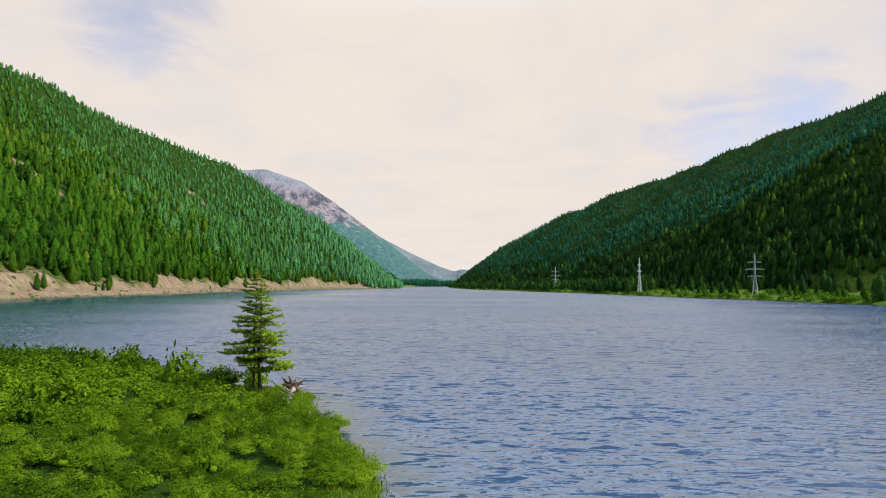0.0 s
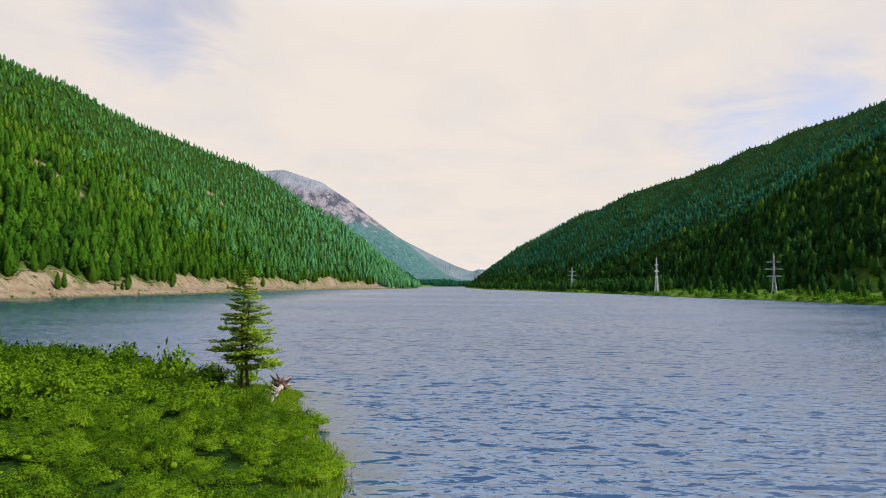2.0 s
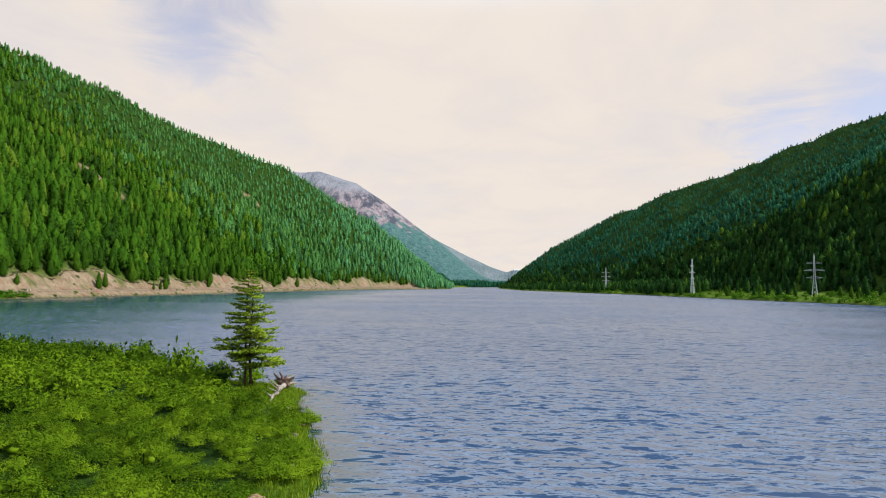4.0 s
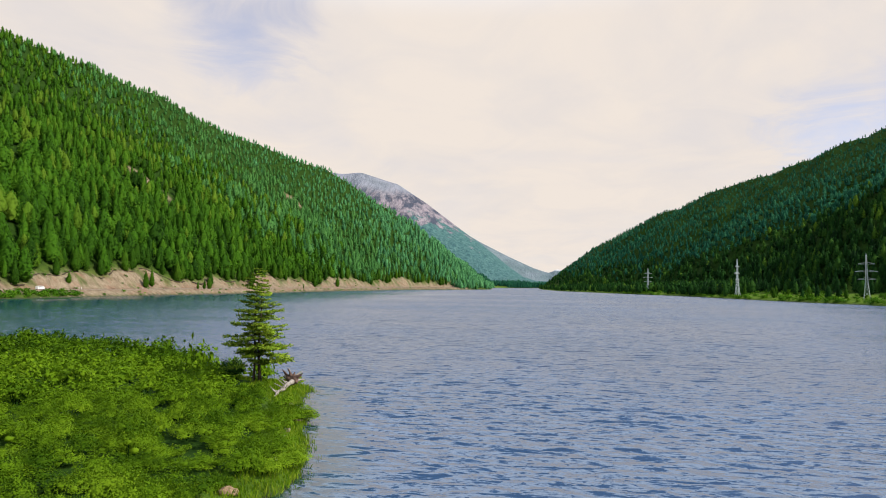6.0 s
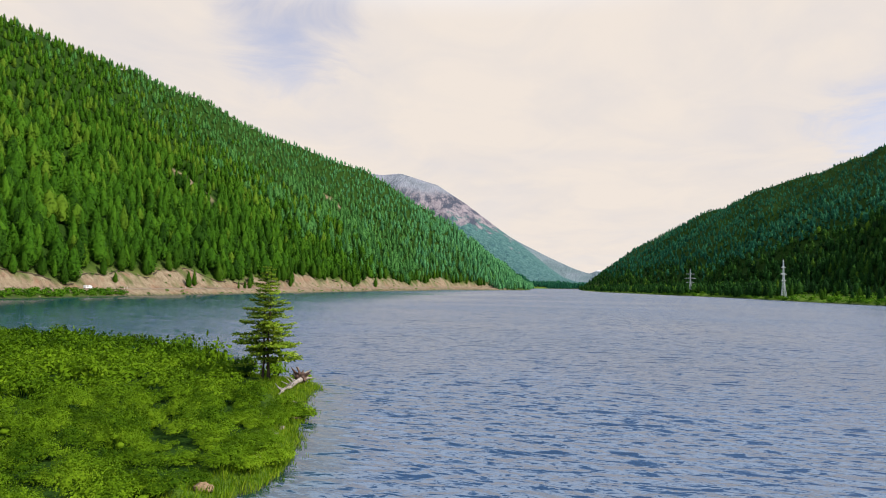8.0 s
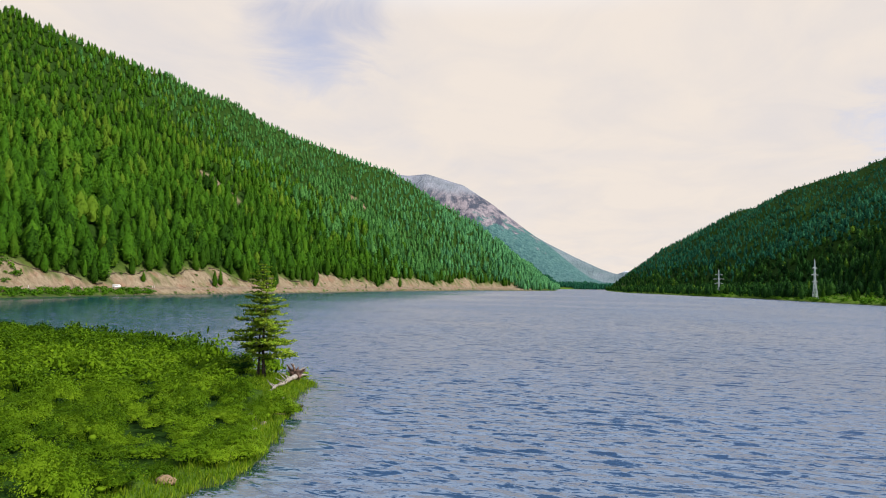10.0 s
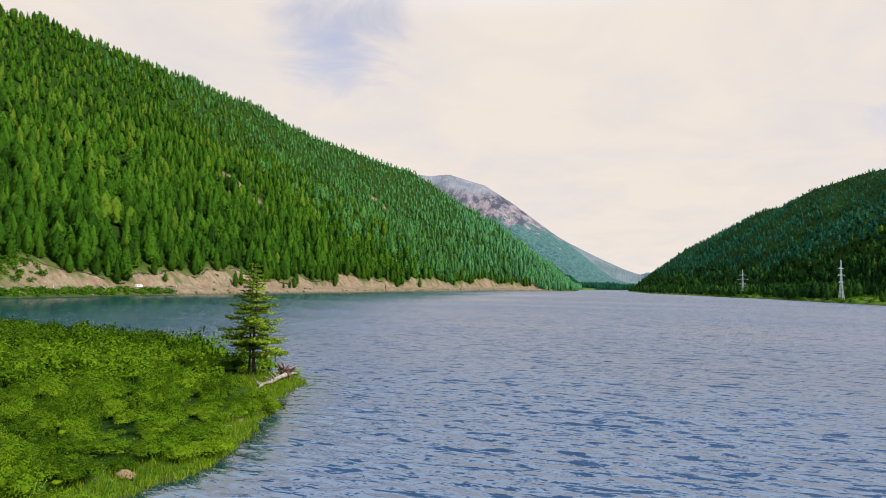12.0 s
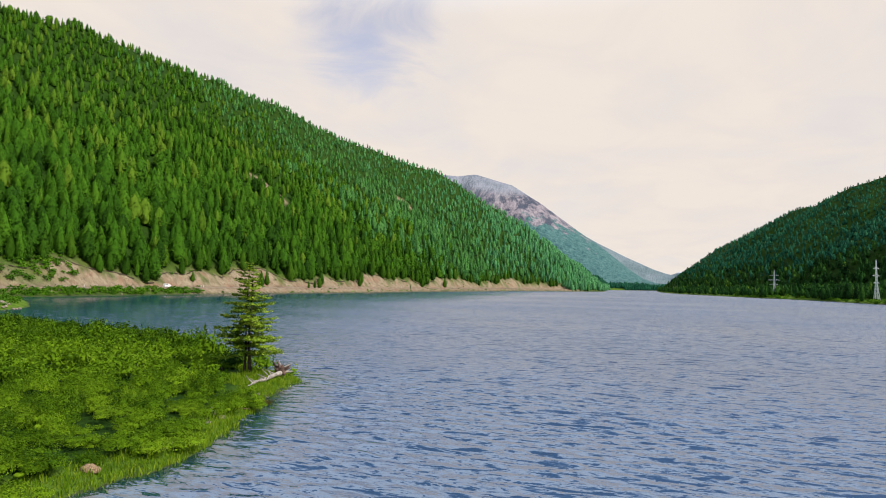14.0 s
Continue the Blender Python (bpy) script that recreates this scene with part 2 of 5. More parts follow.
def ground_mat():
    w = Nodes("ground_earth_and_turf")
    coarse, mid, fine = w.noise(0.035, 4), w.noise(0.25, 4), w.noise(2.2, 5, 0.65)
    both = w.calc("ADD", w.calc("MULTIPLY", mid, 0.5), w.calc("MULTIPLY", fine, 0.5))
    turf = w.mix(w.span(both, 0.35, 0.65), (0.030, 0.062, 0.012), (0.085, 0.130, 0.022))
    turf = w.mix(w.span(coarse, 0.52, 0.7, 0, 0.4), turf, (0.13, 0.15, 0.04))
    scree = w.mix(w.span(both, 0.36, 0.62), (0.19, 0.140, 0.090), (0.34, 0.275, 0.190))
    scree = w.mix(w.span(w.noise(0.11, 4, 0.6), 0.5, 0.66, 0, 0.7), scree, (0.27, 0.15, 0.10))
    streak = w.noise(0.35, 5, 0.65, (0.3, 1.0, 0.5), 0.3)
    scree = w.mix(w.span(streak, 0.52, 0.68, 0, 0.75), scree, (0.115, 0.085, 0.055))
    scree = w.mix(w.span(w.noise(0.6, 4, 0.7), 0.60, 0.70, 0, 0.8), scree, (0.07, 0.085, 0.03))
    rockn = w.noise(0.012, 8, 0.62)
    gully = w.noise(0.02, 7, 0.68, (1.0, 0.35, 0.5, 25), 0.15)
    # mountain rock, bare heights and woods have bluish haze mixed into their colours
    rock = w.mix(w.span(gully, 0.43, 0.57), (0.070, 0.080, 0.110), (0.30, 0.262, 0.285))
    alpine_haze = w.mix(w.span(w.noise(0.006, 5, 0.6), 0.36, 0.62), (0.17, 0.195, 0.225), (0.27, 0.285, 0.33))
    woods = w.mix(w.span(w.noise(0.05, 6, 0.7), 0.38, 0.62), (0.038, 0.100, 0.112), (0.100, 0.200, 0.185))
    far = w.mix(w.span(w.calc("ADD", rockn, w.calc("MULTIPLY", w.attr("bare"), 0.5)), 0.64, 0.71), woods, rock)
    far = w.mix(w.attr("alpine_haze"), far, alpine_haze)
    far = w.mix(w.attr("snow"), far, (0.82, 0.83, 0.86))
    bed = (0.05, 0.055, 0.035)
    color = w.mix(w.attr("scree"), turf, scree)
    color = w.mix(w.attr("meadow"), color, w.mix(w.span(both, 0.35, 0.65), (0.050, 0.110, 0.012), (0.130, 0.205, 0.022)))
    # dark forest floor; on the headland this colour stands for shade under shrubs
    color = w.mix(w.attr("wood_and_shade"), color, w.mix(w.span(both, 0.35, 0.65), (0.012, 0.033, 0.005), (0.030, 0.068, 0.009)))
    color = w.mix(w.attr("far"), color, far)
    color = w.mix(w.attr("bed"), color, bed)
    return w.done(w.surface(color, 0.95, 0.0, w.bump(w.calc("ADD", w.calc("ADD", w.calc("ADD", mid, w.calc("MULTIPLY", fine, 0.25)), w.calc("MULTIPLY", w.calc("MULTIPLY", streak, w.attr("scree")), 2.5)), w.calc("MULTIPLY", w.calc("MULTIPLY", gully, w.attr("far")), 34)), 0.8, 1.2), 0.04))


GROUND, WATER = ground_mat(), water_mat()
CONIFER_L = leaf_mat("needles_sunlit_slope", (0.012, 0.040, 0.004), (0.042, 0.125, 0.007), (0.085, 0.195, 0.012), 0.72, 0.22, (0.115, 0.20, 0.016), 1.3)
# far needles lightened and blued for haze, the middle ones half as much
CONIFER_HAZED = leaf_mat("needles_far_hazed", (0.050, 0.175, 0.075), (0.090, 0.275, 0.105), (0.130, 0.360, 0.135), 0.75, 0.25, None, 2.0)
CONIFER_HALF_HAZED = leaf_mat("needles_middle_half_hazed", (0.028, 0.100, 0.030), (0.064, 0.195, 0.045), (0.110, 0.275, 0.065), 0.75, 0.24, None, 1.6)
# green-black that stands for the shade inside crowns and shrubs
INNER = rough_mat("inner_twigs_painted_shade", (0.008, 0.028, 0.004), (0.020, 0.060, 0.008), 0.6, spec=0.02)
# blue-green with the haze of the right slope in it
CONIFER_R = leaf_mat("needles_hazed_blue_green", (0.005, 0.038, 0.026), (0.018, 0.112, 0.062), (0.055, 0.215, 0.098), 0.75, 0.35, None, 1.3)
# shade of the front spur put into the needle colour
CONIFER_FOOT = leaf_mat("needles_foot_shade_tone", (0.005, 0.022, 0.006), (0.018, 0.070, 0.012), (0.068, 0.165, 0.020), 0.75, 0.30, (0.11, 0.21, 0.016), 1.3)
EDGE_NEEDLES = leaf_mat("needles_edge_trees", (0.012, 0.040, 0.004), (0.036, 0.100, 0.006), (0.075, 0.155, 0.010), -0.5, 0.25)
TREE_NEEDLES = leaf_mat("needles_young_larch", (0.070, 0.150, 0.016), (0.205, 0.330, 0.025), (0.390, 0.480, 0.045), -0.05, 0.35)
SHRUB_LEAF = leaf_mat("shrub_leaves", (0.036, 0.092, 0.004), (0.125, 0.235, 0.008), (0.230, 0.365, 0.016), -0.72, 0.38)
THICKET_LEAF = leaf_mat("thicket_leaves", (0.036, 0.092, 0.004), (0.125, 0.235, 0.008), (0.230, 0.365, 0.016), 0.8, 0.38)
BANK_LEAF = leaf_mat("bank_bush_leaves", (0.025, 0.090, 0.005), (0.070, 0.190, 0.010), (0.150, 0.290, 0.018), 0.6, 0.35)
SEDGE = leaf_mat("sedge_blades", (0.075, 0.160, 0.006), (0.150, 0.270, 0.010), (0.290, 0.370, 0.030), -0.1, 0.4)
DRY_SEDGE = leaf_mat("dry_sedge_blades", (0.060, 0.060, 0.012), (0.130, 0.110, 0.022), (0.200, 0.170, 0.035), -0.1, 0.3)
CLOD = rough_mat("dry_turf_clod", (0.16, 0.10, 0.055), (0.36, 0.25, 0.15), 0.5)
BARK = rough_mat("dark_bark", (0.022, 0.018, 0.014), (0.075, 0.056, 0.042), 0.3, spec=0.1)
DARK_LEAF = leaf_mat("dark_shrub_leaves", (0.008, 0.030, 0.004), (0.018, 0.060, 0.007), (0.040, 0.105, 0.012), -0.2, 0.1)
SOD = rough_mat("torn_sod_and_soil", (0.022, 0.016, 0.010), (0.075, 0.055, 0.032), 0.9)
DRIFTWOOD = rough_mat("bleached_driftwood", (0.12, 0.10, 0.085), (0.46, 0.41, 0.36), 0.35)
ROOTWOOD = rough_mat("root_wood", (0.02, 0.014, 0.013), (0.19, 0.115, 0.09), 0.3)
STEEL = rough_mat("galvanised_steel", (0.46, 0.52, 0.55), (0.64, 0.69, 0.72), 2.0, 0.55, 0.1, 0.25)
ROADWAY = rough_mat("dusty_road", (0.22, 0.165, 0.12), (0.33, 0.26, 0.195), 3.0, 0.95, 0.3)
STONE = rough_mat("pale_boulder", (0.14, 0.115, 0.09), (0.33, 0.275, 0.21), 0.8)
WHITE_PAINT = rough_mat("white_vehicle_paint", (0.70, 0.70, 0.70), (0.82, 0.82, 0.81), 1.5, 0.35, 0.03)
RUBBER = rough_mat("tyre_rubber", (0.015, 0.015, 0.016), (0.035, 0.034, 0.033), 0.2)
DARK_GLASS = rough_mat("tinted_glass", (0.02, 0.025, 0.03), (0.035, 0.04, 0.05), 1.0, 0.08, 0.0)
POST_PAINT = rough_mat("white_post", (0.55, 0.53, 0.5), (0.78, 0.77, 0.75), 0.5)

# ---- terrain plan ----
SHORE_L = [(-400, -230), (100, -248), (200, -246), (336, -248), (400, -244), (470, -240), (540, -231), (690, -221), (800, -206), (950, -193),
           (1060, -150), (1160, -108), (1250, -84), (1330, -84), (1420, -96), (1700, -112), (2100, -120), (2600, -140), (6000, -160)]
SHORE_R = [(-400, 240), (250, 216), (305, 211), (350, 204), (406, 197), (480, 178), (560, 167), (690, 151), (790, 117), (940, 82), (1060, 47),
           (1350, 22), (1500, 11), (1590, 13), (1700, 32), (1900, 60), (2600, 90), (6000, 120)]
HEADLAND = [(-4.4, 14), (-3.5, 26), (-3.4, 28.8), (-2.8, 31.2), (-3.5, 34), (-4.6, 37.5), (-6.6, 42.5), (-8.4, 47), (-10.8, 53), (-11.3, 57), (-14, 59.8),
            (-19, 61), (-25, 66), (-37, 75.5), (-50, 81), (-66, 86), (-93, 92.5), (-125, 97), (-200, 96), (-320, 70), (-320, -160), (-60, -140), (-16, -40), (-8, 0)]
SPIT = [(-300, 206), (-236, 199), (-196, 177), (-160, 149), (-147, 132), (-152, 124), (-200, 120), (-300, 112)]


def lerp(v, knots):
    return np.interp(v, [k[0] for k in knots], [k[1] for k in knots])


def step(a, b, v):
    s = np.clip((v - a) / (b - a), 0, 1)
    return s * s * (3 - 2 * s)


def waves(x, y, size, seed=0.0, octaves=3):
    """Smooth noise in metres of size, about -1 to 1, from turned sines."""
    out, amp, f = 0.0, 1.0, 1.0 / size
    for k in range(octaves):
        for j in range(3):
            a = seed * 1.7 + k * 2.1 + j * 1.3
            u = x * math.cos(a) + y * math.sin(a)
            v = -x * math.sin(a) + y * math.cos(a)
            out = out + amp * np.sin(6.28 * f * u * (1 + 0.17 * j) + 1.9 * np.sin(6.28 * f * 0.63 * v + a * 3) + a * 5) / 3
        amp, f = amp * 0.5, f * 2.03
    return out * 0.75


def inside(x, y, poly):
    """Signed distance to a polygon, positive inside."""
    best, odd = np.full(np.shape(x), 1e9), np.zeros(np.shape(x), bool)
    for (ax, ay), (bx, by) in zip(poly, poly[1:] + poly[:1]):
        ex, ey = bx - ax, by - ay
        s = np.clip(((x - ax) * ex + (y - ay) * ey) / (ex * ex + ey * ey), 0, 1)
        best = np.minimum(best, np.hypot(x - ax - s * ex, y - ay - s * ey))
        cross = ((ay > y) != (by > y)) & (x < ex * (y - ay) / (ey if ey else 1e-9) + ax)
        odd ^= cross
    return np.where(odd, best, -best)


def headland_in(x, y):
    """Distance inland of the headland's ragged waterline."""
    return inside(x, y, HEADLAND) + 0.45 * waves(x, y, 4.6, 18.0, 3)


def left_rise(d):
    return 0.9 * np.maximum(d, 0)


def spur_top(y):
    """Height at which the steep front of the right-hand slope eases back."""
    return lerp(y, [(-400, 150), (400, 150), (546, 128), (579, 116), (600, 93), (658, 77), (727, 60), (800, 40), (900, 26), (1100, 0), (6000, 0)])


def right_rise(d, y):
    d = np.maximum(d, 0)
    knee = np.maximum(spur_top(y) - 8, 0) / 0.92
    return np.minimum(d, knee) * 0.92 + np.maximum(d - knee, 0) * (0.68 + 0.04 * step(800, 1150, y))


def right_foot(y):
    """Width of the terrace below the right-hand slope; at the far point the woods rise from the water."""
    return 52 - 42 * step(850, 1350, y)


def right_open(x, y, d):
    """1 on the grassy terrace and glades below the right-hand woods, 0 in the trees."""
    terrace = 1 - step(24, 74, d + 40 * waves(x, y, 95, 22.0, 2))
    return terrace * (1 - step(540, 700, y))


def bank_top(y):
    """Height of the cut bank above the road, along the shore."""
    return 8.5 + 3.5 * np.sin(y / 31.0 + 1.0) + 2.5 * np.sin(y / 13.0) + 1.5 * np.sin(y / 5.7) + 3.5 * np.exp(-((y - 278) / 34) ** 2)


RIDGE_L = [(-400, 150), (0, 180), (250, 212), (381, 224), (440, 235), (510, 248), (570, 243), (660, 250), (716, 253), (784, 249), (844, 252), (890, 234), (950, 230),
           (1015, 221), (1072, 209), (1130, 208), (1164, 192), (1190, 168), (1240, 136), (1290, 128), (1340, 98), (1427, 100), (1620, 88), (1820, 72), (2200, 52), (2490, 46), (6000, 40)]
RIDGE_R = [(-400, 160), (300, 214), (667, 197), (718, 191), (754, 188), (802, 190), (841, 187), (905, 175), (931, 166), (1028, 150), (1093, 138), (1198, 121), (1258, 109), (1333, 107),
           (1383, 97), (1493, 84), (1579, 86), (1781, 63), (1900, 43), (2200, 26), (6000, 22)]
MASSIF = [(-6000, 720), (-1450, 757), (-1281, 735), (-1150, 742), (-900, 661), (-700, 530), (-530, 402), (-350, 262), (-260, 185), (-170, 110), (-80, 48), (0, 22),
          (240, 22), (600, 60), (1500, 200), (6000, 300)]
BEHIND = [(-6000, 500), (-600, 420), (-350, 279), (-180, 190), (-25, 118), (70, 86), (105, 96), (128, 112), (150, 104), (185, 88), (260, 80), (600, 140), (1500, 280), (6000, 300)]
ROAD_Z = 4.0


def ground_z(x, y, masks=None):
    """Height of the land (below 0: the lake bed) at arrays of places; fills masks of the ground's kinds."""
    dl, dr = lerp(y, SHORE_L) - x, x - lerp(y, SHORE_R)
    dl = dl + 1.6 * waves(x, y, 60, 1.0, 2) * step(300, 500, y)
    dr = dr + 2.5 * waves(x, y, 45, 2.0, 3)
    lake_end = y - 1950 - 1.2 * np.clip(x + 60, 0, 150)
    far_scale = step(150, 500, np.hypot(x, y))
    # left side: beach, road bench, cut bank, steep wooded slope
    top = bank_top(y)
    bank = np.interp(dl, [0, 3, 7], [0, 1.6, ROAD_Z]) + top * step(19, 19 + top * 1.25, dl)
    hill_l = ROAD_Z + top + left_rise(dl - 19 - top * 1.25)
    left = np.where(dl > 19 + top * 1.25, hill_l, bank) + (2.2 * waves(x, y, 70, 3.0) + 4.0 * waves(x * 0.4, y, 150, 3.5, 2)) * step(40, 110, dl)
    cap = lerp(y, RIDGE_L) + 17 * (1 - step(1000, 1300, y)) + 2.0 * waves(x, y, 120, 4.0)
    over = np.maximum(left - cap, 0)
    left = np.minimum(left, cap) - np.minimum(0.22 * over, cap * 0.5)
    # right side: meadow terrace, wooded slope
    right = np.minimum(np.maximum(dr, 0) * 0.45, 1.2) + np.interp(dr, [2, 55], [0, 6.5]) + right_rise(dr - right_foot(y), y)
    right = right + np.where(dr > 20, (3.0 * waves(x, y, 85, 5.0) + 9.0 * waves(x * 0.35, y, 170, 5.5, 2)) * step(20, 140, dr), 0)
    cap = lerp(y, RIDGE_R) + 26 * (1 - step(1350, 1900, y)) + 2.0 * waves(x, y, 110, 6.0)
    over = np.maximum(right - cap, 0)
    right = np.minimum(right, cap) - np.minimum(0.22 * over, cap * 0.5)
    lake = -np.minimum(np.minimum(np.minimum(np.abs(dl), np.abs(dr)) * 0.2, 4.0) + 0.05, 4.0)
    z = np.where(dl > 0, left, np.where(dr > 0, right, lake))
    # the far end of the lake, and the land behind the camera
    end = np.minimum(lake_end * 0.05, 14)
    z = np.where((lake_end > 0) & (z < end), end, z)
    back = np.minimum((-150 - y) * 0.08, 30)
    z = np.where((back > 0) & (z < back), back, z)
    # the rocky massif that closes the valley
    rise = step(2750, 4100, y) ** 1.25
    crest = lerp(x * 4100 / np.maximum(y, 500), MASSIF)
    crest = crest - 18 * step(150, 400, crest)
    crags = 1 - np.abs(waves(x + 0.35 * y, 0.45 * y, 210, 27.0, 3))
    rough = (waves(x, y, 420, 7.0, 5) * 0.10 + (crags - 0.6) * 0.09) * crest * rise * (1 - step(3500, 3900, y))
    z = np.where(y > 2760, np.maximum(z, crest * rise + rough + 12 * step(2760, 2900, y)), z)
    rise = step(4250, 4720, y)
    crest = lerp(x * 4100 / np.maximum(y, 500), BEHIND) * 4700 / 4100
    z = np.where(y > 4250, np.maximum(z, crest * rise * (1 + 0.04 * waves(x, y, 300, 17.0, 3) * (1 - step(4500, 4700, y)))), z)
    # headland and spit
    hd = headland_in(x, y)
    hz = np.interp(hd, [-12, 0, 1.2, 4, 14], [-2.2, -0.02, 0.35, 0.75, 1.15]) + 0.12 * waves(x, y, 6, 8.0) * step(0, 3, hd)
    sd = inside(x, y, SPIT)
    sz = np.interp(sd, [-10, 0, 2, 12], [-2.0, -0.02, 0.9, 2.3])
    z = np.maximum(z, np.maximum(np.where(hd > -12, hz, -9), np.where(sd > -10, sz, -9)))
    if masks is not None:
        n = np.shape(x)
        on_bank = step(-1, 2, dl) * (1 - step(17 + top * 1.25, 21 + top * 1.25, dl)) * (y > 110) * (1 - step(1130, 1190, y))
        green = np.maximum(step(0.15, 0.5, waves(x, y, 26, 9.0, 3)), np.exp(-((y - 238) / 15) ** 2)) * step(19, 24, dl)
        low_shrubs = (1 - step(300, 345, y)) * (1 - step(5, 7, dl))
        patch1 = 1 - step(10, 18, np.hypot((y - 562) * 0.8 - (x + 357) * 0.4, (x + 357) * 0.9) + 4 * waves(x, y, 14, 11.0))
        patch2 = 1 - step(9, 17, np.hypot((y - 925) * 0.7, (x + 360)) + 4 * waves(x, y, 14, 12.0))
        masks["scree"] = np.clip(np.maximum(np.maximum(on_bank * (1 - 0.8 * green) * (1 - low_shrubs), patch1), patch2), 0, 1)
        masks["meadow"] = np.clip(np.maximum(step(-1, 3, dr) * np.maximum(right_open(x, y, dr), 1 - step(14, 30, dr)) * (dr > -1),
                                             np.maximum(step(-0.3, 0.4, hd), step(-0.3, 0.4, sd))), 0, 1) + np.zeros(n)
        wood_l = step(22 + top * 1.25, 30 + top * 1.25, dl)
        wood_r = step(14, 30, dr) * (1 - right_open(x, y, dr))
        # headland ground darkened as if shaded by the thicket
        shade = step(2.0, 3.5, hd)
        masks["wood_and_shade"] = np.clip(np.maximum(np.maximum(wood_l, wood_r) * (1 - masks["scree"]), shade), 0, 1) + np.zeros(n)
        glade = step(1880, 1940, y) * (1 - step(2020, 2060, y)) * (1 - step(-92, -78, x))
        masks["meadow"], masks["wood_and_shade"] = np.maximum(masks["meadow"], glade), masks["wood_and_shade"] * (1 - glade)
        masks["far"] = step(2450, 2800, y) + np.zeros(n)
        # the hindmost ridge takes half the pale tone too, as haze
        masks["alpine_haze"] = np.maximum(step(545, 600, z + 26 * waves(x, y, 300, 15.0)), 0.55 * step(4250, 4400, y)) + np.zeros(n)
        masks["snow"] = np.maximum(np.where((y > 4550) & (z > 116) & (x > 95) & (x < 190), 1.0, 0.0) * step(-0.1, 0.3, waves(x, y, 30, 19.0, 2)),
                                   np.where((z > 640) & (y < 4200), step(0.93, 1.05, waves(x, y, 90, 24.0, 3)), 0.0)) + np.zeros(n)
        masks["bare"] = step(190, 620, z + 40 * waves(x, y, 200, 16.0)) * step(2700, 3000, y) + np.zeros(n)
        masks["bed"] = np.where(z < 0.02, 1.0, 0.0)
    return z


def mesh_quads(name, verts, quads, materials, attrs=None, index=None, parent=None, smooth=False, normals=None):
    """One mesh object out of arrays of corners and four-cornered faces; normals: the crown's own, corner by corner."""
    me = bpy.data.meshes.new(name)
    verts, quads = np.asarray(verts, np.float32), np.asarray(quads, np.int32)
    if normals is not None:
        # each leaf turns its face to the outside of the crown
        normals = np.asarray(normals, np.float32)
        c = verts[quads]
        flat = np.cross(c[:, 2] - c[:, 0], c[:, 3] - c[:, 1])
        inward = (flat * normals[quads[:, 0]]).sum(-1) < 0
        quads = np.where(inward[:, None], quads[:, ::-1], quads)
    me.vertices.add(len(verts))
    me.vertices.foreach_set("co", verts.ravel())
    me.loops.add(quads.size)
    me.loops.foreach_set("vertex_index", quads.ravel())
    me.polygons.add(len(quads))
    me.polygons.foreach_set("loop_start", np.arange(0, quads.size, 4, dtype=np.int32))
    if index is not None:
        me.polygons.foreach_set("material_index", np.asarray(index, np.int32))
    if smooth:
        me.polygons.foreach_set("use_smooth", np.ones(len(quads), bool))
    for m in materials:
        me.materials.append(m)
    for key, values in (attrs or {}).items():
        me.attributes.new(key, "FLOAT", "POINT").data.foreach_set("value", np.asarray(values, np.float32))
    me.update(calc_edges=True)
    if normals is not None:
        me.normals_split_custom_set_from_vertices(normals)
    ob = new(name, me)
    if parent:
        ob.parent = parent
    return ob


def build_ground():
    az = np.concatenate([np.linspace(-180, -64, 40, endpoint=False), np.linspace(-64, 42, 340), np.linspace(42, 180, 46)[1:]])
    r = np.concatenate([[0.5, 4, 8, 12], np.arange(16, 110, 1.3), np.arange(110, 200, 4), np.arange(200, 640, 3.6), np.arange(640, 1250, 7.5), np.geomspace(1250, 4940, 84)])
    A, R = np.meshgrid(np.radians(az), r, indexing="ij")
    x, y = R * np.sin(A), R * np.cos(A)
    masks = {}
    z = ground_z(x, y, masks)
    n, m = x.shape
    i, j = np.meshgrid(np.arange(n - 1), np.arange(m - 1), indexing="ij")
    a = i * m + j
    quads = np.stack([a, a + 1, a + m + 1, a + m], -1).reshape(-1, 4)[:, ::-1]
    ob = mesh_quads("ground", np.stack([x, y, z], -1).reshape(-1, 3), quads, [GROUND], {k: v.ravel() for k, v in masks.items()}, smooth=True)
    tagged(ob, "valley ground of turf, bare scree bank and rocky mountains", "terrain", kind="structure")


